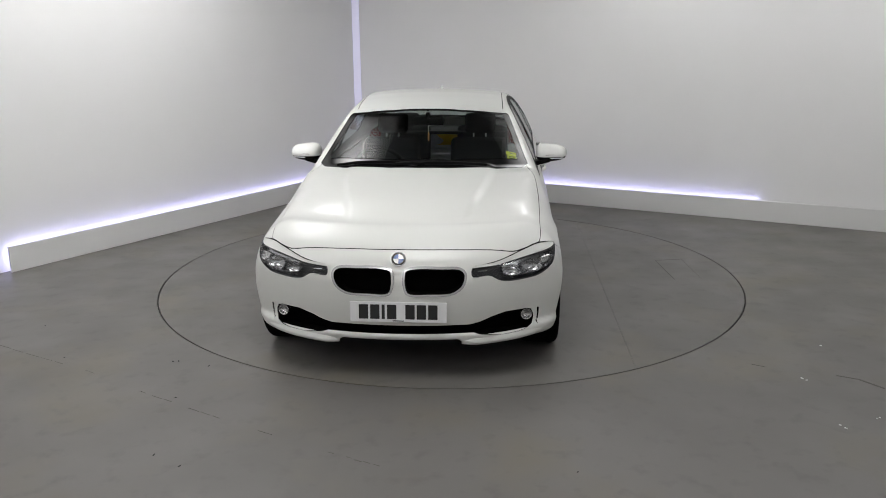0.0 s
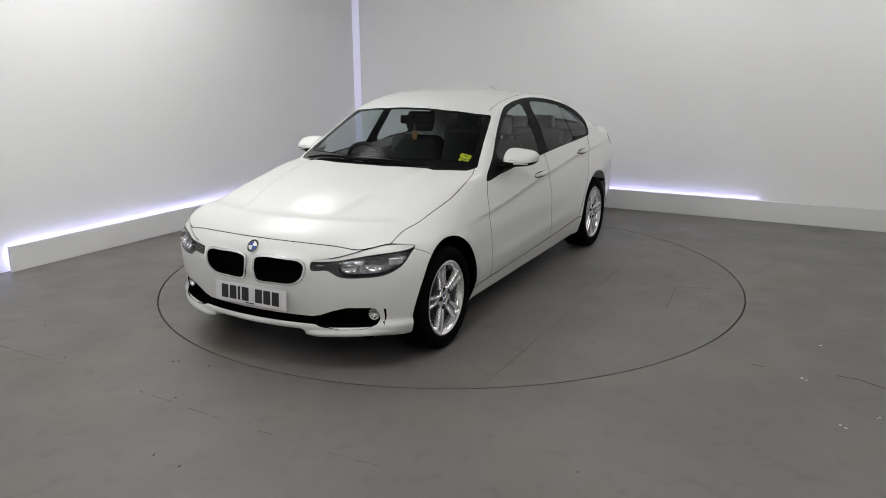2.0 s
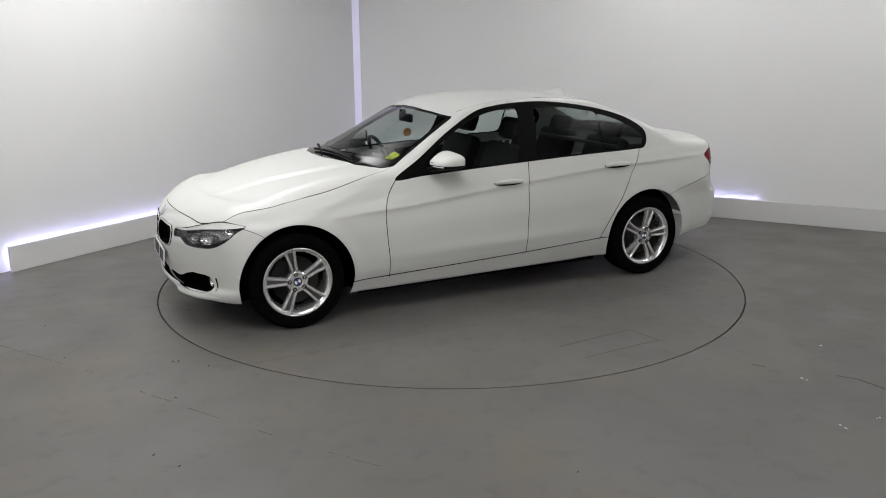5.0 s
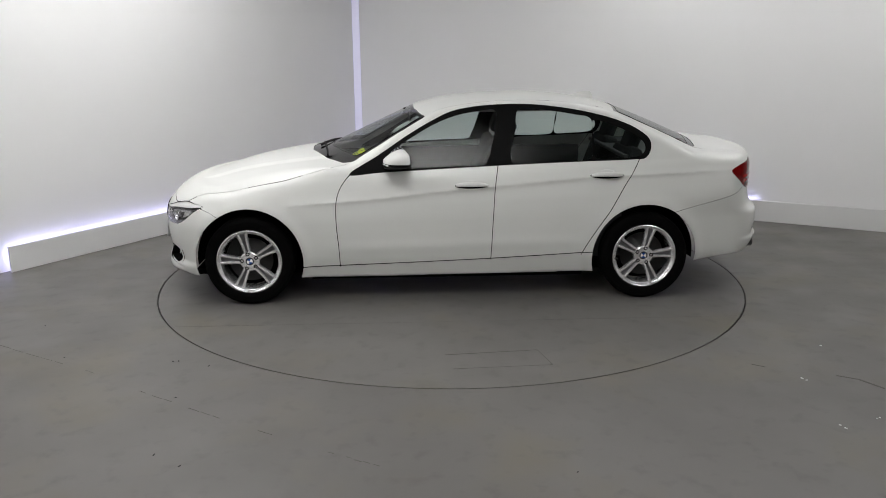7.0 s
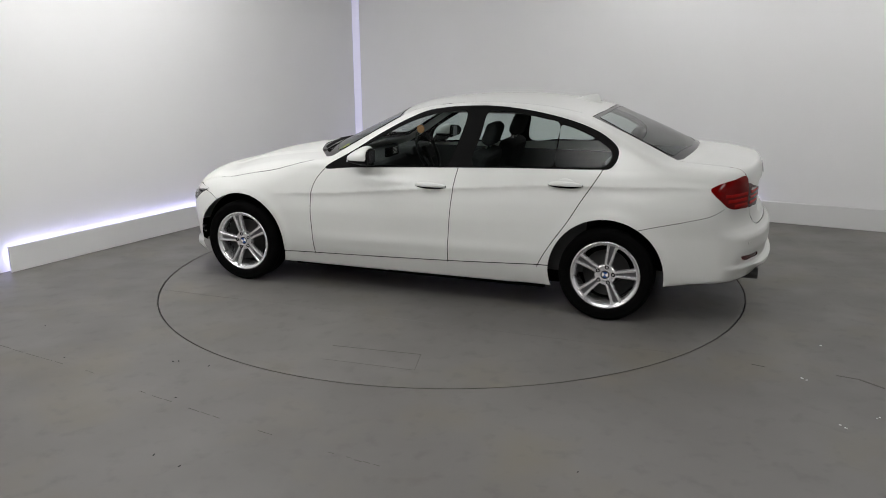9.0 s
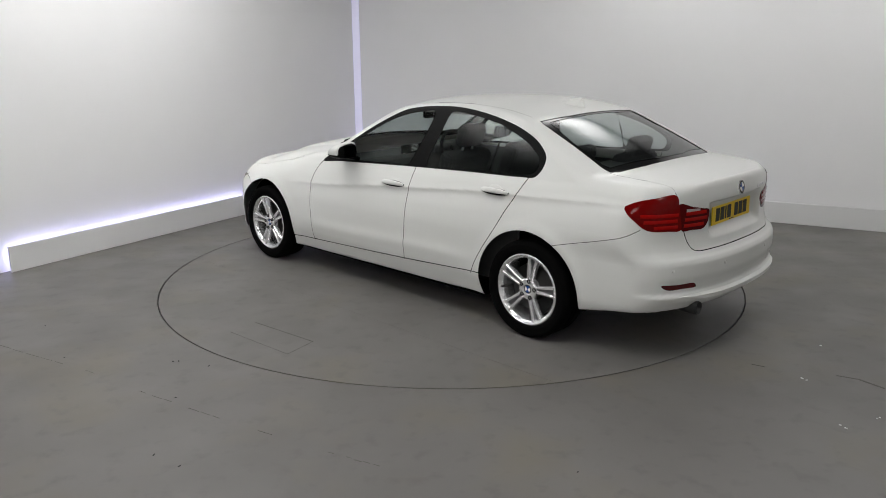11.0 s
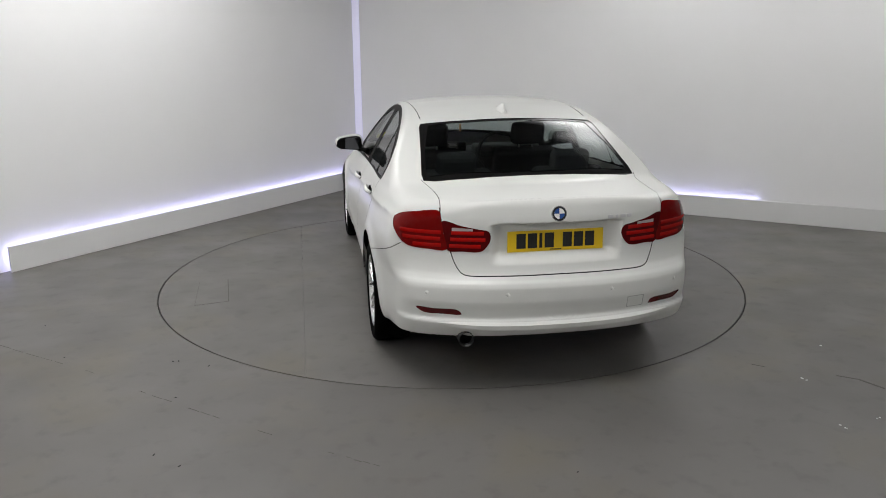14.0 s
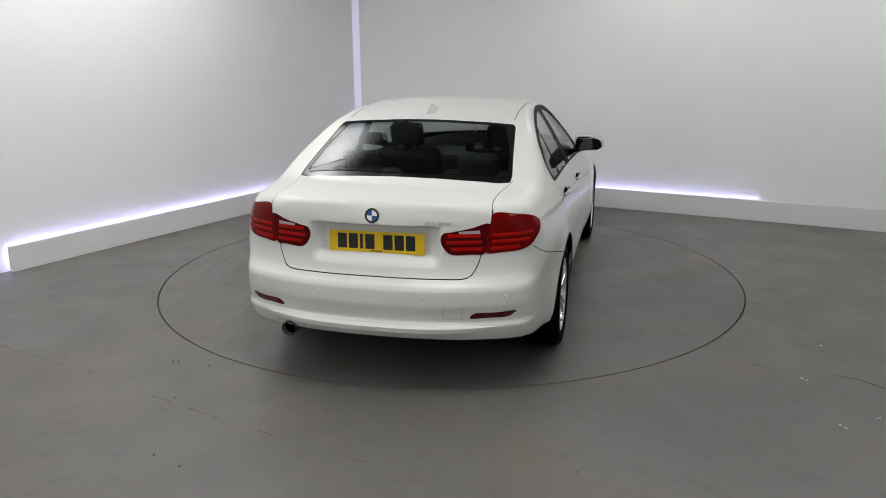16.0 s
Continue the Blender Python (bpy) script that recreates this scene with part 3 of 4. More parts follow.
def car_paint():
    m, n, l, b = shader("white_car_paint")
    f = noisy(m, n, l, 900.0, 0, 1, 1)
    c = blend(n, l, f, (0.690, 0.697, 0.672), (0.720, 0.725, 0.702))
    l.new(c, b.inputs["Base Color"])
    b.inputs["Roughness"].default_value = 0.45
    b.inputs["Coat Weight"].default_value = 0.5
    b.inputs["Specular IOR Level"].default_value = 0.15
    b.inputs["Coat Roughness"].default_value = 0.08
    return m


def glass(name, tint, rough=0.08, least=0.028):
    """Thin glass: it lets light straight through and reflects more at a slant."""
    m = bpy.data.materials.new(name)
    m.use_nodes = True
    n, l = m.node_tree.nodes, m.node_tree.links
    n.remove(n["Principled BSDF"])
    tr, gl, mx, fr = n.new("ShaderNodeBsdfTransparent"), n.new("ShaderNodeBsdfGlossy"), n.new("ShaderNodeMixShader"), n.new("ShaderNodeLayerWeight")
    tr.inputs["Color"].default_value = (*tint, 1)
    gl.inputs["Roughness"].default_value = rough
    fr.inputs["Blend"].default_value = 0.5
    pw, ma = n.new("ShaderNodeMath"), n.new("ShaderNodeMath")
    pw.operation, ma.operation = "POWER", "MULTIPLY_ADD"
    pw.inputs[1].default_value = 5.0
    ma.inputs[1].default_value, ma.inputs[2].default_value = 1.0 - least, least
    l.new(fr.outputs["Facing"], pw.inputs[0])
    l.new(pw.outputs[0], ma.inputs[0])
    l.new(ma.outputs[0], mx.inputs[0])
    l.new(tr.outputs[0], mx.inputs[1])
    l.new(gl.outputs[0], mx.inputs[2])
    l.new(mx.outputs[0], n["Material Output"].inputs["Surface"])
    return m


PAINT = car_paint()
GAPS = plain("shut_line", (0.020, 0.020, 0.020), 0.9, spec=0.1)
TRIM = plain("satin_black_trim", (0.003, 0.003, 0.003), 0.5, spec=0.06)
MATT = plain("black_plastic", (0.008, 0.008, 0.008), 0.6, spec=0.2)
# near-black: stands in for shade in openings, and colours black parts
VOID = plain("black_parts_and_shade", (0.002, 0.002, 0.002), 0.95, spec=0.02)
CHROME = plain("chrome", (0.86, 0.86, 0.87), 0.22, 0.6)
# the dark tint stands in for dark surroundings reflected in the mirrors
MIRROR = plain("mirror_glass", (0.09, 0.09, 0.10), 0.05, 1.0)
DARK_STEEL = plain("dark_steel", (0.03, 0.03, 0.03), 0.4, 0.3)
SATIN = plain("satin_metal", (0.62, 0.62, 0.63), 0.28, 1.0)
GLASS = glass("window_glass", (0.74, 0.80, 0.78), 0.05, 0.019)
SCREEN_PANE = glass("windscreen_glass", (0.72, 0.77, 0.75), 0.05, 0.026)
REAR_PANE = glass("rear_window_glass", (0.52, 0.57, 0.56), 0.06, 0.022)
FRIT = plain("black_glass_border", (0.005, 0.005, 0.005), 0.08, spec=0.4)
CLEAR = glass("lamp_glass", (0.93, 0.94, 0.95), 0.03)
RUBBER = plain("tyre_rubber", (0.0032, 0.0032, 0.0032), 0.85, spec=0.03)
ALLOY = plain("silver_alloy", (0.84, 0.84, 0.85), 0.24, 0.75)
CLOTH = plain("dark_seat_cloth", (0.030, 0.031, 0.032), 0.9, spec=0.2)
DASH = plain("dark_dashboard", (0.036, 0.037, 0.038), 0.65)
RED_DEEP = plain("red_lens", (0.080, 0.002, 0.003), 0.06, spec=0.16)
RED_BRIGHT = plain("bright_red_lens", (0.15, 0.002, 0.002), 0.06, spec=0.16)
RED_DARK = plain("dark_red_lens", (0.09, 0.003, 0.004), 0.10, coat=0.3)
SMOKE = plain("lamp_housing", (0.035, 0.035, 0.038), 0.35)
SHELL = plain("lamp_shell", (0.50, 0.50, 0.51), 0.22, 0.8)
BULB = plain("lamp_reflector", (0.62, 0.62, 0.63), 0.22, 0.9)
PLATE_W = plain("white_plate", (0.72, 0.72, 0.73), 0.4)
PLATE_Y = plain("yellow_plate", (0.78, 0.53, 0.015), 0.4)
INK = plain("plate_black", (0.015, 0.015, 0.015), 0.5)
YELLOW = plain("yellow_paper", (0.62, 0.66, 0.02), 0.6)
PAPER = plain("white_paper", (0.75, 0.74, 0.72), 0.7)
BLUE = plain("badge_blue", (0.02, 0.07, 0.26), 0.2, coat=1.0)
WHITE = plain("badge_white", (0.75, 0.76, 0.77), 0.2, coat=1.0)
ORANGE = plain("orange_card", (0.62, 0.30, 0.10), 0.6)
DISC = plain("brake_disc", (0.03, 0.029, 0.028), 0.5, 0.5)


def sheet(name, v, n, f, material, parent, depth=0.0, wall=True, label=""):
    """The faces f of the skin as a mesh, sunk by depth, with walls round its edge where it is sunk."""
    if len(f) == 0:
        return None
    ids, inv = np.unique(f, return_inverse=True)
    faces = inv.reshape(-1, 3)
    p, q = v[ids], n[ids]
    pts, nrm = p - q * depth, q
    if abs(depth) > 1e-6 and wall:
        e = np.concatenate([faces[:, [0, 1]], faces[:, [1, 2]], faces[:, [2, 0]]])
        key = np.sort(e, 1)
        u, first, count = np.unique(key, axis=0, return_index=True, return_counts=True)
        rim = e[first[count == 1]]
        k, m = len(pts), len(rim)
        pts = np.concatenate([pts, p[rim[:, 0]], p[rim[:, 1]], pts[rim[:, 0]], pts[rim[:, 1]]])
        side = np.cross(p[rim[:, 1]] - p[rim[:, 0]], q[rim[:, 0]])
        side /= np.maximum(np.linalg.norm(side, axis=1), 1e-9)[:, None]
        side = -side if depth > 0 else side
        nrm = np.concatenate([nrm, side, side, side, side])
        r = np.arange(m)
        a, b, c, d = k + r, k + m + r, k + 2 * m + r, k + 3 * m + r
        quad = [np.stack([a, c, d], 1), np.stack([a, d, b], 1)]
        faces = np.concatenate([faces] + [w if depth < 0 else w[:, ::-1] for w in quad])
    me = bpy.data.meshes.new(name)
    me.vertices.add(len(pts))
    me.vertices.foreach_set("co", pts.astype(np.float32).ravel())
    me.loops.add(faces.size)
    me.loops.foreach_set("vertex_index", faces.astype(np.int32).ravel())
    me.polygons.add(len(faces))
    me.polygons.foreach_set("loop_start", np.arange(0, faces.size, 3, dtype=np.int32))
    me.update(calc_edges=True)
    me.validate()
    me.materials.append(material)
    me.shade_smooth()
    if len(me.vertices) == len(nrm):
        me.normals_split_custom_set_from_vertices([tuple(t) for t in nrm])
    ob = new(name, me)
    ob.parent = parent
    return tagged(ob, label)


def body(car):
    v, f = solve_skin()
    # the underside is closed by a tray of its own
    lines = [DOOR_LINE, PILLAR_LINE, REAR_DOOR_LINE, SILL_LINE, FENDER_SEAM, BUMPER_SEAM, BONNET_SIDE, BOOT_SIDE, BOOT_BACK, ROOF_DITCH, LAMP_TOP]
    width = {DOOR_LINE: 0.0027, PILLAR_LINE: 0.0027, REAR_DOOR_LINE: 0.0027, SILL_LINE: 0.0032, FENDER_SEAM: 0.0014, BUMPER_SEAM: 0.0018, BONNET_SIDE: 0.0019, BOOT_SIDE: 0.0018, BOOT_BACK: 0.0026, ROOF_DITCH: 0.0030, LAMP_TOP: 0.0036}
    areas = [DAYLIGHT, PANE_F, PANE_R, PANE_Q, ARCH_F, ARCH_B, SCREEN, SCREEN_GLASS, BACKLIGHT, BACK_GLASS, TAIL_OUT, TAIL_IN, LAMP, BEZEL, KIDNEY, INTAKE, SLOT, REFLECTOR]
    for s in lines:
        v, f = cut(v, f, s.signed(v))
        v, f = cut(v, f, s.signed(v) - width[s])
        v, f = cut(v, f, s.signed(v) + width[s])
    for s in areas:
        v, f = cut(v, f, s.at(v))
    v, f = cut(v, f, KIDNEY.at(v) + 0.013)
    v, f = cut(v, f, np.where((np.abs(v[:, 1]) > 0.5) & (v[:, 0] < 1.25) & (v[:, 0] > -2.15), v[:, 2] - SWAGE(v[:, 0]), 0.05))
    for level in (0.893, 0.900, 0.908):
        v, f = cut(v, f, np.where((np.abs(v[:, 1]) < 0.42) & (v[:, 0] < -2.1), v[:, 2] - level, 0.05))
    brow = lambda p: np.where(LAMP.at(p) < 0.01, p[:, 2] - np.interp(front_turn(p)[0], BROW.line[:, 0], BROW.line[:, 1]), -0.05)
    v, f = cut(v, f, brow(v))
    n = normals_at(v)
    c = v[f].mean(1)
    fn = n[f].mean(1)
    x, y, z = c.T
    a = np.abs(y)
    left = np.ones(len(f), bool)

    def take(mask):
        m = mask & left
        left[m] = False
        return f[m]

    def sides(name, mask, material, depth=0.0, parent=car, label="", wall=True):
        m = mask & left
        left[m] = False
        return [sheet(name, v, n, f[m & (y > 0)], material, parent, depth, wall, label), sheet(name, v, n, f[m & (y <= 0)], material, parent, depth, wall, label)]

    arch = (ARCH_F.at(c) < 0) | (ARCH_B.at(c) < 0)
    take(arch & (a > 0.5))
    take((fn[:, 2] < -0.8) & (z < 0.36) & (x < 2.0) & (x > -2.3))
    gap = np.zeros(len(f), bool)
    for s in lines:
        gap |= s.at(c) < width[s]
    in_day = DAYLIGHT.at(c) < 0
    in_lamp, in_to, in_ti = LAMP.at(c) < 0, TAIL_OUT.at(c) < 0, TAIL_IN.at(c) < 0
    gap &= ~(in_day | in_lamp | in_to | in_ti | (SCREEN.at(c) < 0) | (BACKLIGHT.at(c) < 0))
    sheet("shut_line", v, n, take(gap), GAPS, car, 0.004, False, "dark gaps between the body panels")
    # glass and its black borders
    sides("front_side_window", PANE_F.at(c) < 0, GLASS, 0.004, label="tinted side window")
    sides("rear_side_window", PANE_R.at(c) < 0, GLASS, 0.004, label="tinted side window")
    sides("quarter_window", PANE_Q.at(c) < 0, GLASS, 0.004, label="small tinted quarter window")
    sides("window_surround", in_day, TRIM, 0.002, label="satin black window surround")
    sheet("windscreen", v, n, take(SCREEN_GLASS.at(c) < 0), SCREEN_PANE, car, 0.003, False, "tinted windscreen")
    sheet("windscreen_border", v, n, take(SCREEN.at(c) < 0), FRIT, car, 0.003, True, "black border of the windscreen")
    sheet("rear_window", v, n, take(BACK_GLASS.at(c) < 0), REAR_PANE, car, 0.003, False, "tinted rear window")
    sheet("rear_window_border", v, n, take(BACKLIGHT.at(c) < 0), FRIT, car, 0.003, True, "black border of the rear window")
    # lamps
    brow_m = in_lamp & (brow(c) > 0)
    brows = sides("lamp_brow", brow_m, PAINT, 0.004, label="bright brow above the headlight")
    m = in_lamp & left
    lens = sides("headlight", in_lamp, CLEAR, 0.002, wall=False, label="clear headlight with two round reflectors")
    for s, ob in zip((1, -1), lens):
        bright = BEZEL.at(c) < 0
        sheet("housing", v, n, f[m & (y * s > 0) & ~bright], SMOKE, ob, 0.022, True, "dark lamp housing")
        sheet("reflector_shell", v, n, f[m & (y * s > 0) & bright], SHELL, ob, 0.038, True, "dull chrome shell round the reflectors")
    sides("tail_light", in_to, RED_BRIGHT, -0.003, label="red outer tail light")
    sides("boot_tail_light", in_ti, RED_DEEP, -0.003, label="red inner tail light on the boot lid")
    sides("rear_reflector", REFLECTOR.at(c) < 0, RED_DARK, 0.003, label="dark red bumper reflector")
    # nose
    k = KIDNEY.at(c)
    sides("grille_opening", k < -0.013, VOID, 0.05, label="black kidney-shaped grille opening")
    sides("grille_surround", k < 0, CHROME, -0.006, label="chrome grille surround")
    sheet("lower_intake", v, n, take(INTAKE.at(c) < 0), VOID, car, 0.07, True, "black lower air intake")
    sides("air_slot", SLOT.at(c) < 0, VOID, 0.03, label="slim black upright slot at the bumper's end")
    # painted panels
    okb = top_view(c)[2]
    by = np.interp(x, BONNET_SIDE.line[:, 0], BONNET_SIDE.line[:, 1])
    bonnet = okb & (x > 0.6) & (a < by) & (z > 0.68) & (fn[:, 2] > 0.3)
    boot = (x < -1.80) & (((z > 0.985) & (a < np.interp(-x, -BOOT_SIDE.line[:, 0], BOOT_SIDE.line[:, 1]))) | ((z <= 0.985) & (z > 0.644) & (a < np.interp(z, BOOT_BACK.line[::-1, 1], BOOT_BACK.line[::-1, 0])) & (x < -2.1)))
    sheet("bonnet", v, n, take(bonnet), PAINT, car, 0, False, "white bonnet with two shallow ridges")
    sheet("boot_lid", v, n, take(boot), PAINT, car, 0, False, "white boot lid")
    dl = np.interp(z, DOOR_LINE.line[:, 1], DOOR_LINE.line[:, 0])
    pl = np.interp(z, PILLAR_LINE.line[:, 1], PILLAR_LINE.line[:, 0])
    rl = np.interp(z, REAR_DOOR_LINE.line[:, 1], REAR_DOOR_LINE.line[:, 0])
    sl = np.interp(-x, -SILL_LINE.line[:, 0], SILL_LINE.line[:, 1])
    belt = (z < BELT(x) + 0.03) & (z > sl) & (a > 0.5)
    sides("front_door", belt & (x < dl) & (x > pl), PAINT, label="white front door")
    sides("rear_door", belt & (x < pl) & (x > rl), PAINT, label="white rear door")
    sides("sill", (z < sl) & (x < 1.1) & (x > -1.1) & (a > 0.4), PAINT, label="white side sill")
    fs = np.interp(x, FENDER_SEAM.line[::-1, 0], FENDER_SEAM.line[::-1, 1])
    bs = np.interp(-x, -BUMPER_SEAM.line[:, 0], BUMPER_SEAM.line[:, 1])
    sheet("front_bumper", v, n, take((x > 1.45) & ((z < fs) | ((a < 0.62) & (x > 1.9)))), PAINT, car, 0, False, "white front bumper and nose")
    sheet("rear_bumper", v, n, take((x < -1.5) & (z < bs)), PAINT, car, 0, False, "white rear bumper")
    sides("front_wing", (x > 0.6) & (z < 1.02), PAINT, label="white front wing")
    sheet("roof", v, n, take(np.ones(len(f), bool)), PAINT, car, 0, False, "white roof, pillars and rear quarters")


def on_skin(start, way, reach=1.2):
    """Where a line from outside first meets the body, and the normal there."""
    o, d = np.array(start, float), np.array(way, float)
    d = d / np.linalg.norm(d)
    t = np.linspace(0, reach, 4000)
    inside = skin(o + d * t[:, None]) < 0
    p = o + d * t[np.argmax(inside)]
    return Vector(p), Vector(normals_at(p[None])[0])


def facing(p, n, up=(0, 0, 1)):
    """A pose at p whose z looks along n and whose y goes up."""
    z = Vector(n).normalized()
    x = Vector(up).cross(z).normalized()
    m = Matrix((x, z.cross(x), z)).transposed().to_4x4()
    return Matrix.Translation(p) @ m


def placed(bm, m):
    bmesh.ops.transform(bm, matrix=m, verts=bm.verts)
    return bm


def wheel(car, x, side, turn):
    """A five-spoke alloy wheel; its own y looks out of the car."""
    R, r = 0.313, 0.222
    # rim barrel and lip
    bm = lathe([(0.205, -0.20), (0.198, -0.10), (0.196, -0.03), (0.204, -0.012), (0.214, -0.004), (0.222, 0.000), (0.229, -0.003), (0.231, -0.010), (0.226, -0.02), (0.224, -0.20)], 72)
    grooves, ribs = [], []
    # spokes, each of two ribs with a groove between
    for k in range(5):
        rot = Matrix.Rotation(math.radians(90 + 72 * k), 4, "Y")
        for s in (-1, 1):
            rib = bmesh.new()
            ribs.append(rib)
            prev = None
            for q in range(9):
                t = q / 8
                rad = 0.040 + (0.206 - 0.040) * t
                mid = s * (0.0145 + 0.004 * t + 0.010 * t * t)
                half = 0.0095 + 0.0015 * t
                yo = -0.020 + 0.012 * math.sin(t * math.pi * 0.5) + 0.004 * t
                ring = []
                for dx, dy in ((-half, -0.034), (-half * 0.92, -0.006), (-half * 0.45, 0.0), (half * 0.45, 0.0), (half * 0.92, -0.006), (half, -0.034)):
                    ring.append(rib.verts.new(rot @ Vector((rad, yo + dy, mid + dx))))
                if prev:
                    for i in range(5):
                        rib.faces.new((prev[i], prev[i + 1], ring[i + 1], ring[i]))
                prev = ring
        # floor of the groove
        groove = bmesh.new()
        a = []
        for t in (0.0, 0.5, 1.0):
            rad = 0.040 + 0.168 * t
            w = 0.014 + 0.003 * t + 0.009 * t * t
            yo = -0.046 + 0.014 * math.sin(t * math.pi * 0.5)
            a.append([groove.verts.new(rot @ Vector((rad, yo, -w))), groove.verts.new(rot @ Vector((rad, yo, w)))])
        for p, q in zip(a, a[1:]):
            groove.faces.new((p[0], p[1], q[1], q[0]))
        grooves.append(groove)
    # hub
    lathe([(0.070, -0.06), (0.069, -0.022), (0.062, -0.016), (0.036, -0.015), (0.035, -0.024), (0.0005, -0.024)], 40, bm=bm)
    bmesh.ops.recalc_face_normals(bm, faces=bm.faces)
    ob = part("wheel", bm, ALLOY, car, "silver five-spoke alloy wheel", True)
    me = ob.data
    me.set_sharp_from_angle(angle=math.radians(38))
    part("tyre", lathe([(0.205, -0.19), (0.24, -0.212), (0.285, -0.215), (0.307, -0.200), (R, -0.175), (R, -0.155), (0.312, -0.152), (0.312, -0.147), (R, -0.145), (R, -0.112), (0.312, -0.110), (0.312, -0.103), (R, -0.101),
                        (R, -0.070), (0.312, -0.068), (0.312, -0.062), (R, -0.060), (R, -0.030), (0.310, -0.012), (0.300, 0.000), (0.290, 0.006), (0.286, 0.0075), (0.282, 0.007), (0.262, 0.009), (0.240, 0.005), (0.230, -0.004), (0.226, -0.02)], 96), RUBBER, ob, "black rubber tyre", True)
    for rib in ribs:
        bmesh.ops.recalc_face_normals(rib, faces=rib.faces)
        part("spoke_rib", rib, ALLOY, ob, "", True).data.set_sharp_from_angle(angle=math.radians(38))
    # groove floors take a darkened alloy, their shade put into the colour
    for groove in grooves:
        part("spoke_groove", groove, plainly("shaded_alloy", (0.11, 0.11, 0.115), 0.45, 0.6), ob, "groove along a spoke, coloured dark for its shade")
    part("brake_disc", lathe([(0.155, -0.09), (0.155, -0.075), (0.08, -0.075), (0.08, -0.06), (0.001, -0.06)], 48), DISC, ob, "dull steel brake disc", True)
    # a black disc gives the shade seen between the spokes
    part("spoke_shade", lathe([(0.20, -0.16), (0.001, -0.16)], 40), VOID, ob, "black disc standing in for the shade behind the spokes")
    part("brake_caliper", box((0.09, 0.06, 0.16), (0.13 if x > 0 else -0.13, -0.085, 0.03), 0.012), MATT, ob)
    badge(ob, Matrix.Translation((0, -0.0225, 0)) @ Matrix.Rotation(math.radians(-90), 4, "X"), 0.030, "centre_cap")
    for k in range(5):
        an = math.radians(90 + 72 * k + 36)
        part("wheel_bolt", lathe([(0.0135, -0.035), (0.0135, -0.0130), (0.008, -0.0130), (0.008, -0.018), (0.0005, -0.018)], 12, at=(0.054 * math.cos(an), 0, 0.054 * math.sin(an))), VOID, ob)
    part("valve", lathe([(0.005, -0.03), (0.005, -0.002), (0.0005, -0.001)], 8, at=(0.192 * math.cos(math.radians(18 + 36)), 0, -0.192 * math.sin(math.radians(54)))), MATT, ob)
    ob.matrix_basis = Matrix.Translation((x, side * (0.883 if x > 0 else 0.893), 0.313)) @ Matrix.Rotation(0 if side > 0 else math.pi, 4, "Z") @ Matrix.Rotation(math.radians(turn), 4, "Y")
    return ob


def badge(parent, m, r, name="badge"):
    """A round badge: a dark ring with a quartered blue and white field; z looks out."""
    bm = lathe([(r, -0.004), (r, 0.001), (r * 0.93, 0.003), (r * 0.70, 0.003)], 36, "Z")
    ob = part(name, placed(bm, m), plainly("badge_ring", (0.02, 0.02, 0.022), 0.15), parent, "round badge with a dark ring and quartered field", True)
    bm = lathe([(r * 1.05, -0.004), (r * 1.05, 0.002), (r * 0.97, 0.0032), (r * 0.97, -0.004)], 36, "Z")
    part("rim", placed(bm, m), CHROME, ob, "", True)
    for k in range(4):
        bm = bmesh.new()
        c = bm.verts.new((0, 0, 0.0036))
        arc = [bm.verts.new((r * 0.70 * math.cos(math.pi / 2 * k + math.pi / 20 * i), r * 0.70 * math.sin(math.pi / 2 * k + math.pi / 20 * i), 0.0036)) for i in range(11)]
        for p, q in zip(arc, arc[1:]):
            bm.faces.new((c, p, q))
        part("quarter", placed(bm, m), BLUE if k % 2 else WHITE, ob, "blue quarter" if k % 2 else "white quarter")
    return ob


MADE = {}


def plainly(name, *spec):
    if name not in MADE:
        MADE[name] = plain(name, *spec)
    return MADE[name]


def arch_liner(car, x, side):
    """The dark inside of a wheel arch."""
    bm = bmesh.new()
    seg = 28
    ring = []
    for d in (0.785, 0.50):
        ring.append([bm.verts.new((x + (ARCH_R + 0.006) * math.cos(a), side * d, ARCH_Z + (ARCH_R + 0.006) * math.sin(a))) for a in np.linspace(-0.12, math.pi + 0.12, seg)])
    for i in range(seg - 1):
        bm.faces.new((ring[0][i], ring[0][i + 1], ring[1][i + 1], ring[1][i]))
    bm.faces.new(ring[1])
    return part("wheel_arch_liner", bm, VOID, car, "black wheel arch lining")


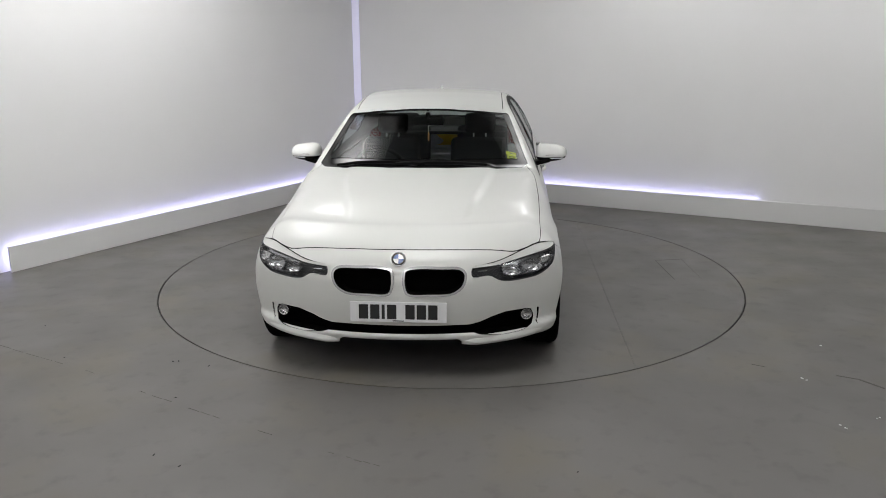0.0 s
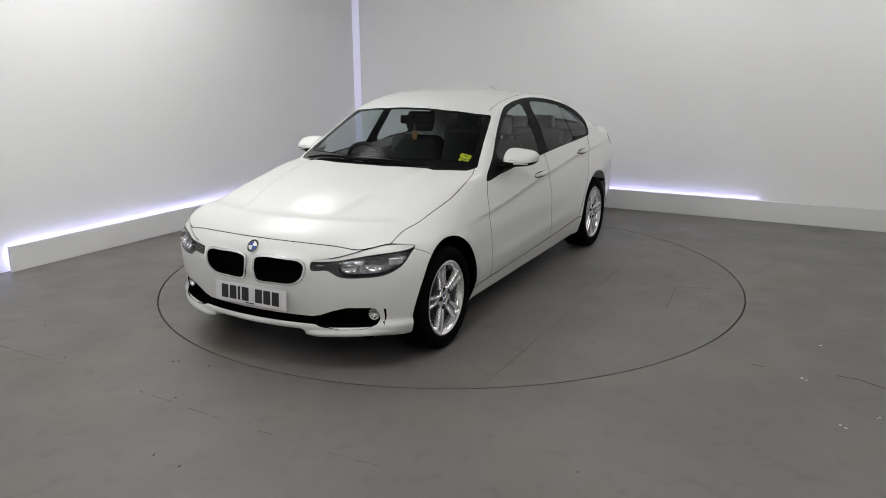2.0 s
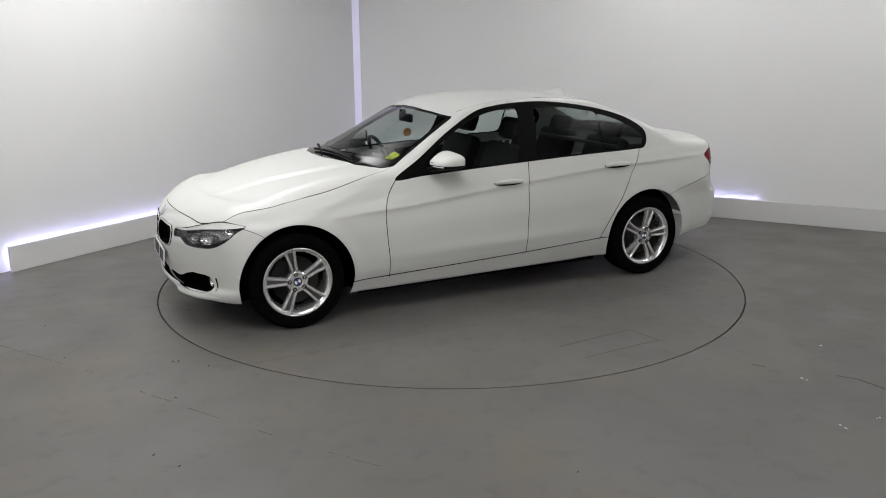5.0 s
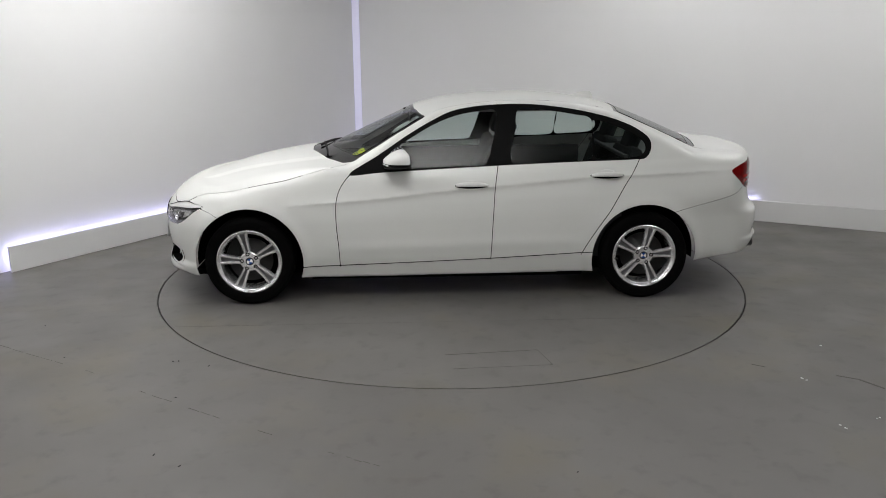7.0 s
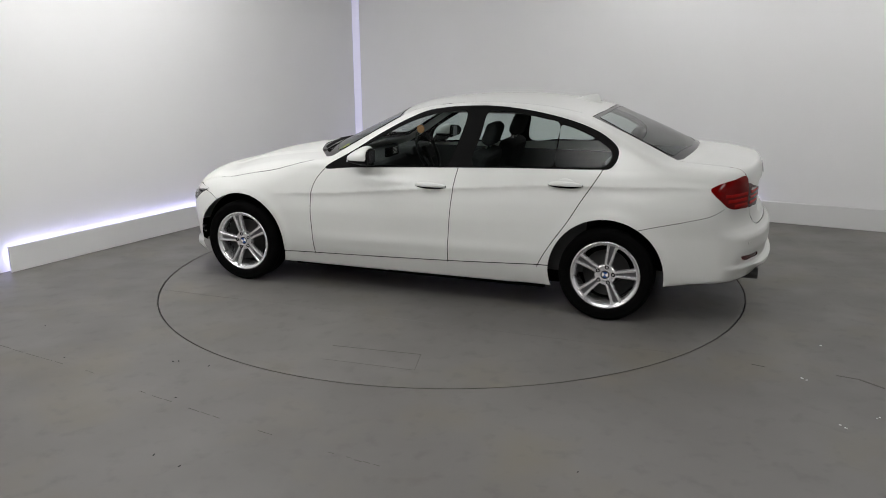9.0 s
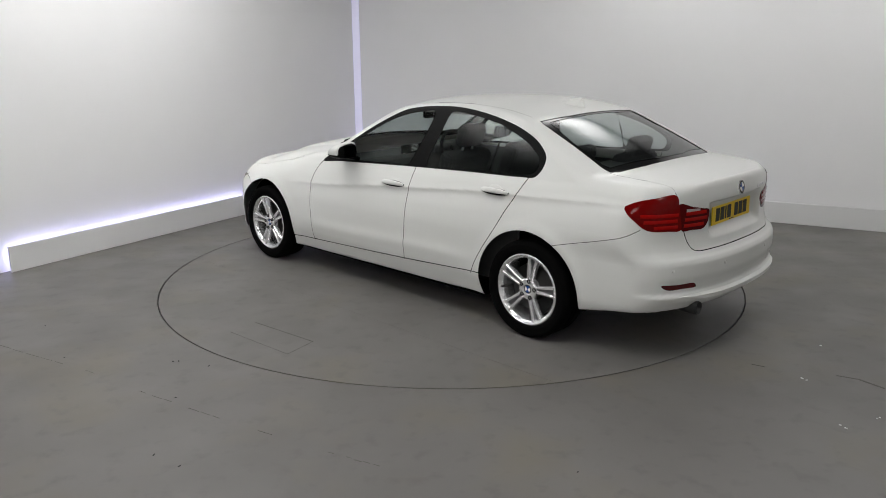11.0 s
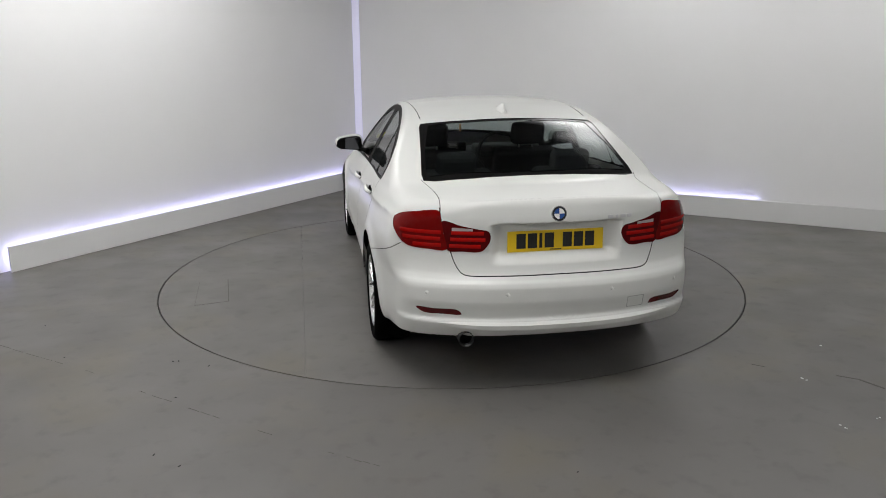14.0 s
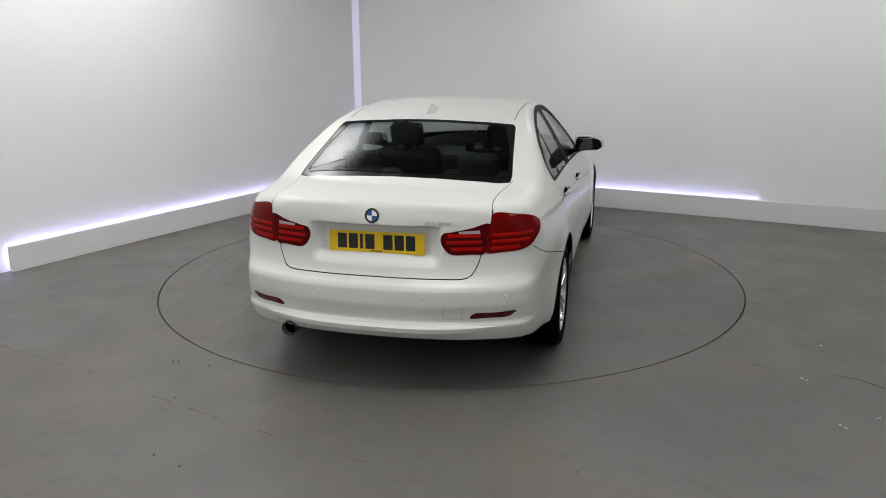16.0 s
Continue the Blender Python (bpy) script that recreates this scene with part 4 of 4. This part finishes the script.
def mirror(car, side):
    """A door mirror on a foot."""
    def lump(sx, sy, sz, e, bm):
        made = bmesh.ops.create_uvsphere(bm, u_segments=32, v_segments=20, radius=1.0)
        for w in made["verts"]:
            q = w.co
            w.co = Vector((math.copysign(abs(q.x) ** e[0], q.x) * sx, math.copysign(abs(q.y) ** e[1], q.y) * sy, math.copysign(abs(q.z) ** e[2], q.z) * sz))
        return made["verts"]
    bm = bmesh.new()
    for w in lump(0.105, 0.112, 0.070, (0.85, 0.55, 0.72), bm):
        if w.co.x < -0.054:
            w.co.x = -0.054
        t = (w.co.y + 0.1) / 0.2
        w.co.z = w.co.z * (1.02 - 0.32 * t) + 0.004
        w.co.x = -0.054 + (w.co.x + 0.054) * (1 - 0.5 * max(w.co.z, 0) / 0.07)
        w.co.x -= 0.035 * t * t
    bm2 = bmesh.new()
    m = Matrix.Translation((0.350, side * 0.900, 1.022)) @ Matrix.Diagonal((1, side, 1, 1))
    geo = bmesh.ops.bisect_plane(bm, geom=bm.verts[:] + bm.edges[:] + bm.faces[:], plane_co=(0, 0, -0.016), plane_no=(0, 0, 1), clear_inner=True)
    placed(bm, m)
    if side < 0:
        bmesh.ops.reverse_faces(bm, faces=bm.faces)
    ob = part("door_mirror", bm, PAINT, car, "white door mirror with a black lower half", True)
    for w in lump(0.104, 0.111, 0.069, (0.85, 0.55, 0.72), bm2):
        if w.co.x < -0.064:
            w.co.x = -0.064
        t = (w.co.y + 0.1) / 0.2
        w.co.z = w.co.z * (1.02 - 0.32 * t) + 0.002
        if w.co.z < -0.018:
            w.co.z = -0.018 + (w.co.z + 0.018) * 0.95
        up = max(w.co.z, 0)
        w.co.x = -0.064 + (w.co.x + 0.064) * (1 - 0.6 * up / 0.07)
        w.co.z -= up * 0.10
        if w.co.z > 0:
            w.co.y *= 0.96
        w.co.x -= 0.035 * t * t
    placed(bm2, m)
    if side < 0:
        bmesh.ops.reverse_faces(bm2, faces=bm2.faces)
    part("mirror_shell", bm2, TRIM, ob, "black mirror shell", True)
    bm = box((0.13, 0.15, 0.030), (0.03, -0.085, -0.054), 0.010, rot=Matrix.Rotation(math.radians(14), 4, "X"))
    part("mirror_foot", placed(bm, m), TRIM, ob, "black mirror foot")
    bm = box((0.003, 0.150, 0.090), (-0.0785, 0.0, 0.0), 0.001)
    part("mirror_glass", placed(bm, m), MIRROR, ob, "mirror glass")
    bm = box((0.012, 0.10, 0.008), (0.080, 0.035, -0.024), 0.003, rot=Matrix.Rotation(math.radians(18), 4, "Z"))
    part("indicator", placed(bm, m), WHITE, ob, "slim clear indicator")


def handle(car, x, z, side):
    p, n = on_skin((x, side * 1.3, z), (0, -side, 0))
    m = facing(p, n)
    # scooped cup behind the grip
    bm = bmesh.new()
    bmesh.ops.create_uvsphere(bm, u_segments=24, v_segments=12, radius=1.0)
    for w in bm.verts:
        w.co = Vector((w.co.x * 0.062, w.co.y * 0.036 + 0.008, max(w.co.z, 0) * 0.0025))
    cup = part("handle_cup", placed(bm, m), PAINT, car, "shallow cup behind the door handle", True)
    bm = bmesh.new()
    seg = 14
    prev = None
    for i in range(seg + 1):
        t = i / seg * 2 - 1
        w = 0.0165 * (1 - 0.45 * abs(t) ** 3)
        h = 0.032 * (1 - abs(t) ** 4) + 0.002
        ring = [bm.verts.new((t * 0.112, w * math.cos(a), h + 0.009 * math.sin(a))) for a in np.linspace(0, 2 * math.pi, 12, endpoint=False)]
        if prev:
            for k in range(12):
                bm.faces.new((prev[k], prev[(k + 1) % 12], ring[(k + 1) % 12], ring[k]))
        else:
            bm.faces.new(ring[::-1])
        prev = ring
    bm.faces.new(prev)
    bmesh.ops.recalc_face_normals(bm, faces=bm.faces)
    gap = bmesh.new()
    bmesh.ops.create_uvsphere(gap, u_segments=28, v_segments=10, radius=1.0)
    for w in gap.verts:
        w.co = Vector((w.co.x * 0.119, w.co.y * 0.0225, min(max(w.co.z, 0), 0.3) * 0.015))
    part("handle_gap", placed(gap, m), VOID, car, "dark gap round the door handle", True)
    part("door_handle", placed(bm, m), PAINT, car, "white bow-shaped door handle", True)


def plate(car, at, out, material, label, tilt):
    """A number plate with dark bars in place of its characters; flat, 520 by 111 mm."""
    m = facing(at, Vector((out, 0, tilt)))
    ob = part("number_plate", placed(box((0.520, 0.111, 0.006), (0, 0, 0), 0.002), m), material, car, label)
    for i, w in enumerate((0.050, 0.050, 0.016, 0.050, 0.0, 0.050, 0.050, 0.050)):
        if not w:
            continue
        cx = -0.212 + (0, 0.061, 0.106, 0.152, 0, 0.250, 0.311, 0.372)[i] + 0.025
        part("bar", placed(box((w, 0.079, 0.002), (cx, 0.002, 0.0036), 0.0006), m), INK, ob, "dark bar on the plate")
    part("bar", placed(box((0.06, 0.005, 0.002), (0, -0.047, 0.0036)), m), INK, ob, "small dark bar at the plate's foot")


def seat(car, x, y, rear=False):
    tilt = Matrix.Rotation(math.radians(-20), 4, "Y")
    ob = part("seat", box((0.50, 0.50, 0.16), (x, y, 0.46), 0.05, segments=3), CLOTH, car, "dark cloth car seat")
    bm = box((0.13, 0.47, 0.58), (0, 0, 0.29), 0.05, segments=3)
    part("seat_back", placed(bm, Matrix.Translation((x - 0.26, y, 0.50)) @ tilt), CLOTH, ob)
    top = 0.615 if rear else 0.70
    part("headrest", placed(box((0.09, 0.25, 0.17), (0, 0, top), 0.04, segments=3), Matrix.Translation((x - 0.25, y, 0.50)) @ tilt), CLOTH, ob)
    for s in (-0.05, 0.05):
        part("headrest_post", placed(box((0.012, 0.012, 0.10), (0, s, top - 0.10)), Matrix.Translation((x - 0.25, y, 0.50)) @ tilt), SATIN, ob)


def inside(car):
    # black pans for the underside, set low and wide to deepen the shade beneath
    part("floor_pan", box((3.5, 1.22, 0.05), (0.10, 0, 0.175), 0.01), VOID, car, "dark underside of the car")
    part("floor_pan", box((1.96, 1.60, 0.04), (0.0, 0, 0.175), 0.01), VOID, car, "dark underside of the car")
    part("cabin_trim", box((0.05, 1.60, 0.55), (0.84, 0, 0.62)), VOID, car, "dark bulkhead")
    for s in (1, -1):
        part("door_lining", box((1.95, 0.02, 0.62), (-0.28, s * 0.775, 0.60), 0.004), DASH, car, "dark door lining")
    part("dashboard", box((0.44, 1.44, 0.22), (0.66, 0, 0.80), 0.06, segments=3), DASH, car, "dark moulded dashboard")
    part("instrument_hood", box((0.20, 0.40, 0.08), (0.48, -0.36, 0.925), 0.03, segments=3), DASH, car, "hood over the instruments")
    part("screen", box((0.02, 0.24, 0.09), (0.50, 0.02, 0.935), 0.006), TRIM, car, "dark display on the dashboard")
    part("parcel_shelf", box((0.50, 1.16, 0.03), (-1.55, 0, 0.985), 0.008), DASH, car, "dark parcel shelf")
    part("centre_console", box((0.95, 0.22, 0.30), (0.20, 0, 0.42), 0.03), DASH, car, "dark centre console")
    for y in (-0.36, 0.36):
        seat(car, 0.02, y)
        seat(car, -0.95, y, True)
    # steering wheel on the car's right
    bm = bmesh.new()
    rings = []
    for i in range(40):
        a = 2 * math.pi * i / 40
        c = Vector((0, math.cos(a), math.sin(a))) * 0.183
        u = c.normalized()
        rings.append([bm.verts.new(c + u * 0.015 * math.cos(b) + Vector((1, 0, 0)) * 0.015 * math.sin(b)) for b in np.linspace(0, 2 * math.pi, 10, endpoint=False)])
    for i in range(40):
        p, q = rings[i], rings[(i + 1) % 40]
        for k in range(10):
            bm.faces.new((p[k], p[(k + 1) % 10], q[(k + 1) % 10], q[k]))
    lean = Matrix.Translation((0.33, -0.36, 0.90)) @ Matrix.Rotation(math.radians(24), 4, "Y")
    sw = part("steering_wheel", placed(bm, lean), MATT, car, "black three-spoke steering wheel", True)
    part("spoke", placed(box((0.02, 0.34, 0.05), (0.01, 0, 0), 0.008), lean), MATT, sw)
    part("spoke", placed(box((0.02, 0.05, 0.17), (0.01, 0, -0.09), 0.008), lean), MATT, sw)
    part("boss", placed(box((0.04, 0.14, 0.12), (0.0, 0, 0), 0.02), lean), MATT, sw)
    rm = part("rear_view_mirror", box((0.03, 0.23, 0.065), (0.26, 0, 1.245), 0.014), TRIM, car, "black rear-view mirror")
    part("stem", box((0.05, 0.03, 0.05), (0.285, 0, 1.285), 0.01), TRIM, rm)
    part("air_freshener", lathe([(0.001, -0.003), (0.033, -0.003), (0.033, 0.003), (0.001, 0.003)], 20, "Y", at=(0.25, 0.0, 1.13)), ORANGE, car, "round orange card hung from the mirror")
    part("cord", box((0.002, 0.002, 0.07), (0.25, 0, 1.195)), PAPER, car, "thin cord of the hanging card")
    part("roof_lining", placed(box((1.05, 0.90, 0.012), (0, 0, 0), 0.004), Matrix.Translation((-0.52, 0, 1.315))), plainly("roof_cloth", (0.35, 0.34, 0.33), 0.9), car, "pale roof lining")
    # a small printed card before the display
    sh = part("paper_sheet", box((0.003, 0.10, 0.06), (0.470, 0.02, 0.955)), plainly("printed_paper", (0.06, 0.05, 0.05), 0.6), car, "small dark printed card on the display")
    for k in range(5):
        part("print_line", box((0.001, 0.08 - 0.02 * (k % 2), 0.005), (0.4676, 0.02, 0.977 - 0.011 * k)), PAPER, sh)


def details(car):
    # plates and badges
    plate(car, (2.143, 0, 0.414), 1, PLATE_W, "white front number plate with dark bars", 0.08)
    plate(car, (-2.277, -0.002, 0.804), -1, PLATE_Y, "yellow rear number plate with dark bars", 0.02)
    p, n = on_skin((2.6, 0, 0.692), (-1, 0, 0))
    badge(car, facing(p + n * 0.003, n), 0.039)
    p, n = on_skin((-2.8, 0, 0.955), (1, 0, 0))
    badge(car, facing(p + n * 0.003, n), 0.039)
    # chrome model badge, as plain bars
    for i, w in enumerate((0.030, 0.014, 0.030, 0.028)):
        y = -0.285 - 0.036 * i
        p, n = on_skin((-2.8, y, 0.925), (1, 0, 0))
        part("model_badge", placed(box((w, 0.018, 0.003), (0, 0, 0.001), 0.001), facing(p, n)), SATIN, car, "small chrome bar of the model badge")
    # headlight reflectors, white light ring and blinker
    for s in (1, -1):
        for ang, z, r in ((0.37, 0.614, 0.042), (0.505, 0.628, 0.046)):
            a = math.radians(ang * 100)
            w = (math.cos(a), s * math.sin(a), 0)
            o = Vector((1.55, s * 0.25, z))
            p, n = on_skin(o + Vector(w) * 0.95, -Vector(w))
            m = facing(p - n * 0.030, (0.90, s * 0.42, 0.06))
            part("headlight_reflector", placed(lathe([(r, 0.026), (r * 0.94, 0.016), (r * 0.75, 0.003), (r * 0.45, -0.005), (r * 0.2, -0.008), (0.001, -0.008)], 32, "Z"), m @ Matrix.Diagonal((1.35, 0.92, 1, 1))), BULB, car, "round bright headlight reflector", True)
        a = math.radians(62)
        w = Vector((math.cos(a), s * math.sin(a), 0))
        p, n = on_skin(Vector((1.55, s * 0.25, 0.645)) + w * 0.95, -w)
        part("indicator_reflector", placed(box((0.085, 0.045, 0.02), (0, 0, -0.03), 0.008), facing(p, n)), plainly("indicator_chrome", (0.55, 0.54, 0.53), 0.25, 0.8), car, "dull indicator reflector")
        # slim chrome dash beside the grille
        a = math.radians(21)
        w = Vector((math.cos(a), s * math.sin(a), 0))
        p, n = on_skin(Vector((1.55, s * 0.25, 0.626)) + w * 0.95, -w)
        part("lamp_dash", placed(box((0.050, 0.006, 0.006), (0, 0, -0.008), 0.002), facing(p, n)), BULB, car, "slim chrome dash in the headlight")
        # fog lamps
        p, n = on_skin((2.6, s * 0.694, 0.338), (-1, 0, 0))
        part("fog_lamp", placed(lathe([(0.034, -0.06), (0.034, -0.020), (0.030, -0.016), (0.027, -0.024), (0.015, -0.036), (0.001, -0.038)], 28, "Z"), facing(p, (0.95, s * 0.25, 0))), BULB, car, "round fog lamp in the bumper", True)
        # tail lamp bands
        for z, ang0, ang1 in ((0.862, 11, 62), (0.828, 10, 60), (0.793, 13, 54)):
            bm = bmesh.new()
            prev = None
            for i in range(26):
                t = ang0 + (ang1 - ang0) * i / 25
                w = Vector((-math.cos(math.radians(t)), s * math.sin(math.radians(t)), 0))
                p, n = on_skin(Vector((-1.85, s * 0.30, z + 0.004 * i / 25)) + w * 0.9, -w)
                if 33.0 < t < 37.5:
                    prev = None
                    continue
                q = p + n * 0.0042
                pair = [bm.verts.new(q + Vector((0, 0, 0.010))), bm.verts.new(q + n * 0.003), bm.verts.new(q - Vector((0, 0, 0.010)))]
                if prev:
                    bm.faces.new((prev[0], prev[1], pair[1], pair[0]))
                    bm.faces.new((prev[1], prev[2], pair[2], pair[1]))
                prev = pair
            part("tail_light_band", bm, plainly("glossy_red_band", (0.36, 0.004, 0.003), 0.10, 0.0, 0.0, 0.2), car, "bright red band in the tail light", True)
        # clear reversing lamp
        bm = bmesh.new()
        prev = None
        for i in range(12):
            t = 18 + 13 * i / 11
            w = Vector((-math.cos(math.radians(t)), s * math.sin(math.radians(t)), 0))
            p, n = on_skin(Vector((-1.85, s * 0.30, 0.883)) + w * 0.9, -w)
            q = p + n * 0.0045
            pair = [bm.verts.new(q + Vector((0, 0, 0.003 + 0.0005 * i))), bm.verts.new(q - Vector((0, 0, 0.009)))]
            if prev:
                bm.faces.new((prev[0], prev[1], pair[1], pair[0]))
            prev = pair
        part("reversing_lamp", bm, plainly("pale_lens", (0.45, 0.36, 0.36), 0.1), car, "small pale reversing lamp", True)
        # parking sensors
        for y, z in ((0.28, 0.556), (0.682, 0.557)):
            p, n = on_skin((-2.8, s * y, z), (1, 0, 0))
            part("parking_sensor", placed(lathe([(0.0125, -0.004), (0.0125, 0.0006), (0.0105, 0.0006), (0.0100, -0.001), (0.009, 0.001), (0.0005, 0.0012)], 20, "Z"), facing(p, n)), PAINT, car, "small round parking sensor", True)
        mirror(car, s)
        for hx, hz in ((-0.165, 0.834), (-1.118, 0.894)):
            handle(car, hx, hz, s)
    # square outline of the towing-eye cover
    for y0, z0, y1, z1 in ((-0.377, 0.502, -0.473, 0.502), (-0.377, 0.442, -0.473, 0.442), (-0.377, 0.442, -0.377, 0.502), (-0.473, 0.442, -0.473, 0.502)):
        bm = bmesh.new()
        prev = None
        for i in range(7):
            t = i / 6
            p, n = on_skin((-2.8, y0 + (y1 - y0) * t, z0 + (z1 - z0) * t), (1, 0, 0))
            across = Vector((0, 0, 0.0013)) if z0 == z1 else Vector((0, 0.0013, 0))
            pair = [bm.verts.new(p + n * 0.0006 + across), bm.verts.new(p + n * 0.0006 - across)]
            if prev:
                bm.faces.new((prev[0], prev[1], pair[1], pair[0]))
            prev = pair
        part("cover_seam", bm, plainly("faint_seam", (0.30, 0.30, 0.29), 0.6), car, "faint seam of the towing-eye cover")
    # exhaust
    ex = part("exhaust_pipe", lathe([(0.034, 0.0), (0.037, -0.16), (0.040, -0.16), (0.040, 0.0), (0.034, 0.0)], 32, "X", at=(-2.19, 0.487, 0.312)), DARK_STEEL, car, "round dark steel exhaust tip", True)
    part("exhaust_inside", lathe([(0.035, -0.125), (0.001, -0.125)], 24, "X", at=(-2.19, 0.487, 0.312)), VOID, ex)
    # lip at each foot of the front bumper
    for s in (1, -1):
        bm = bmesh.new()
        prev = None
        for i in range(31):
            t = i / 30
            y = s * (0.335 + 0.45 * t)
            z = 0.232 + 0.012 * t
            p, n = on_skin((2.7, y, z), (-1, 0, 0))
            out = 0.018 * min(1.0, t * 6) * (1 - t ** 5)
            ring = [bm.verts.new(p + Vector((0, 0, 0.030)) - n * 0.003), bm.verts.new(p + Vector((0, 0, 0.008)) + n * out), bm.verts.new(p - Vector((0, 0, 0.012)) + n * out * 0.9), bm.verts.new(p - Vector((0, 0, 0.020)) - n * 0.006)]
            if prev:
                for k in range(3):
                    bm.faces.new((prev[k], prev[k + 1], ring[k + 1], ring[k]))
            prev = ring
        bmesh.ops.recalc_face_normals(bm, faces=bm.faces)
        part("bumper_lip", bm, PAINT, car, "white lip at the foot of the front bumper", True)
    # blade across the foot of the rear bumper
    bm = bmesh.new()
    prev = None
    for i in range(61):
        t = i / 30 - 1
        y = 0.64 * t
        z = 0.390 + 0.010 * abs(t) ** 3
        h = 0.015 * (1 - abs(t) ** 6) + 0.001
        p, n = on_skin((-2.9, y, z), (1, 0, 0))
        tri = [bm.verts.new(p + Vector((0, 0, h)) - n * 0.004), bm.verts.new(p + n * 0.022 * (1 - abs(t) ** 6) + Vector((0, 0, h * 0.6))), bm.verts.new(p + n * 0.018 * (1 - abs(t) ** 6) - Vector((0, 0, h))), bm.verts.new(p - n * 0.006 - Vector((0, 0, h * 1.1)))]
        if prev:
            for k in range(3):
                bm.faces.new((prev[k], prev[k + 1], tri[k + 1], tri[k]))
        prev = tri
    bmesh.ops.recalc_face_normals(bm, faces=bm.faces)
    part("bumper_blade", bm, PAINT, car, "white blade across the rear bumper")
    # aerial fin
    bm = bmesh.new()
    prev = None
    for i in range(15):
        t = i / 14
        x = -0.99 - 0.20 * t
        h = 0.058 * math.sin(min(t * 1.05, 1) * math.pi * 0.5) ** 1.3 * (1 if t < 0.85 else 1 - ((t - 0.85) / 0.15) ** 2 * 0.85)
        w = 0.034 * math.sin(math.pi * (0.12 + 0.80 * t)) ** 0.8
        base = float(top_height(np.array([x]), np.array([0.0]))[0]) - 0.006
        ring = [bm.verts.new((x, w * math.cos(a) * (1 - 0.75 * math.sin(a)), base + (h + 0.006) * math.sin(a))) for a in np.linspace(0, math.pi, 13)]
        if prev:
            for k in range(12):
                bm.faces.new((prev[k], prev[k + 1], ring[k + 1], ring[k]))
        prev = ring
    bmesh.ops.recalc_face_normals(bm, faces=bm.faces)
    part("roof_aerial", bm, PAINT, car, "white fin aerial on the roof", True)
    # yellow sticker inside the windscreen
    p, n = on_skin((0.640, 0.612, 1.5), (0, 0, -1))
    m = facing(p - n * 0.008, n, up=(-0.7, 0, 0.7))
    bm = box((0.075, 0.042, 0.001), (0, 0.034, 0))
    lathe([(0.0005, 0.0006), (0.036, 0.0006), (0.036, -0.0006), (0.0005, -0.0006)], 28, "Z", bm, (0.002, -0.016, 0))
    st = part("windscreen_sticker", placed(bm, m), YELLOW, car, "yellow sticker inside the windscreen")
    for dy, w in ((0.034, 0.022), (-0.004, 0.040), (-0.022, 0.046)):
        part("print_line", placed(box((w, 0.009, 0.001), (0, dy, 0.0012)), m), plainly("dark_green_ink", (0.08, 0.11, 0.02), 0.6), st)
    # wipers lie at the foot of the windscreen
    for (xa, ya), (xb, yb) in (((0.865, 0.44), (0.945, -0.16)), ((0.955, 0.04), (0.79, -0.58))):
        bm = bmesh.new()
        prev = None
        for i in range(13):
            t = i / 12
            x, y = xa + (xb - xa) * t, ya + (yb - ya) * t
            p, n = on_skin((x, y, 1.5), (0, 0, -1))
            q = p + n * 0.012
            ring = [bm.verts.new(q + n * 0.007 + Vector((0.006, 0, 0))), bm.verts.new(q + n * 0.007 - Vector((0.006, 0, 0))), bm.verts.new(q - n * 0.010 - Vector((0.004, 0, 0))), bm.verts.new(q - n * 0.010 + Vector((0.004, 0, 0)))]
            if prev:
                for k in range(4):
                    bm.faces.new((prev[k], prev[(k + 1) % 4], ring[(k + 1) % 4], ring[k]))
            prev = ring
        part("wiper", bm, MATT, car, "black windscreen wiper")


def build_car():
    car = tagged(new("car"), "glossy white four-door saloon car parked on the turntable", "car")
    body(car)
    for x in (WHEEL_X, -WHEEL_X):
        for s in (1, -1):
            arch_liner(car, x, s)
    wheel(car, 1.405, 1, -24)
    wheel(car, -1.405, 1, -48)
    wheel(car, 1.405, -1, 20)
    wheel(car, -1.405, -1, 50)
    inside(car)
    details(car)
    return car


CAR = build_car()


def motions():
    """The turntable turns, and the car on it."""
    off = Matrix.Translation((0.052, -0.140, 0))
    walk(TABLE, [(t, pose(0, 0, 0, 0, 0, a)) for t, a in TURN])
    walk(CAR, [(t, pose(0, 0, 0, 0, 0, a) @ off) for t, a in TURN])


motions()
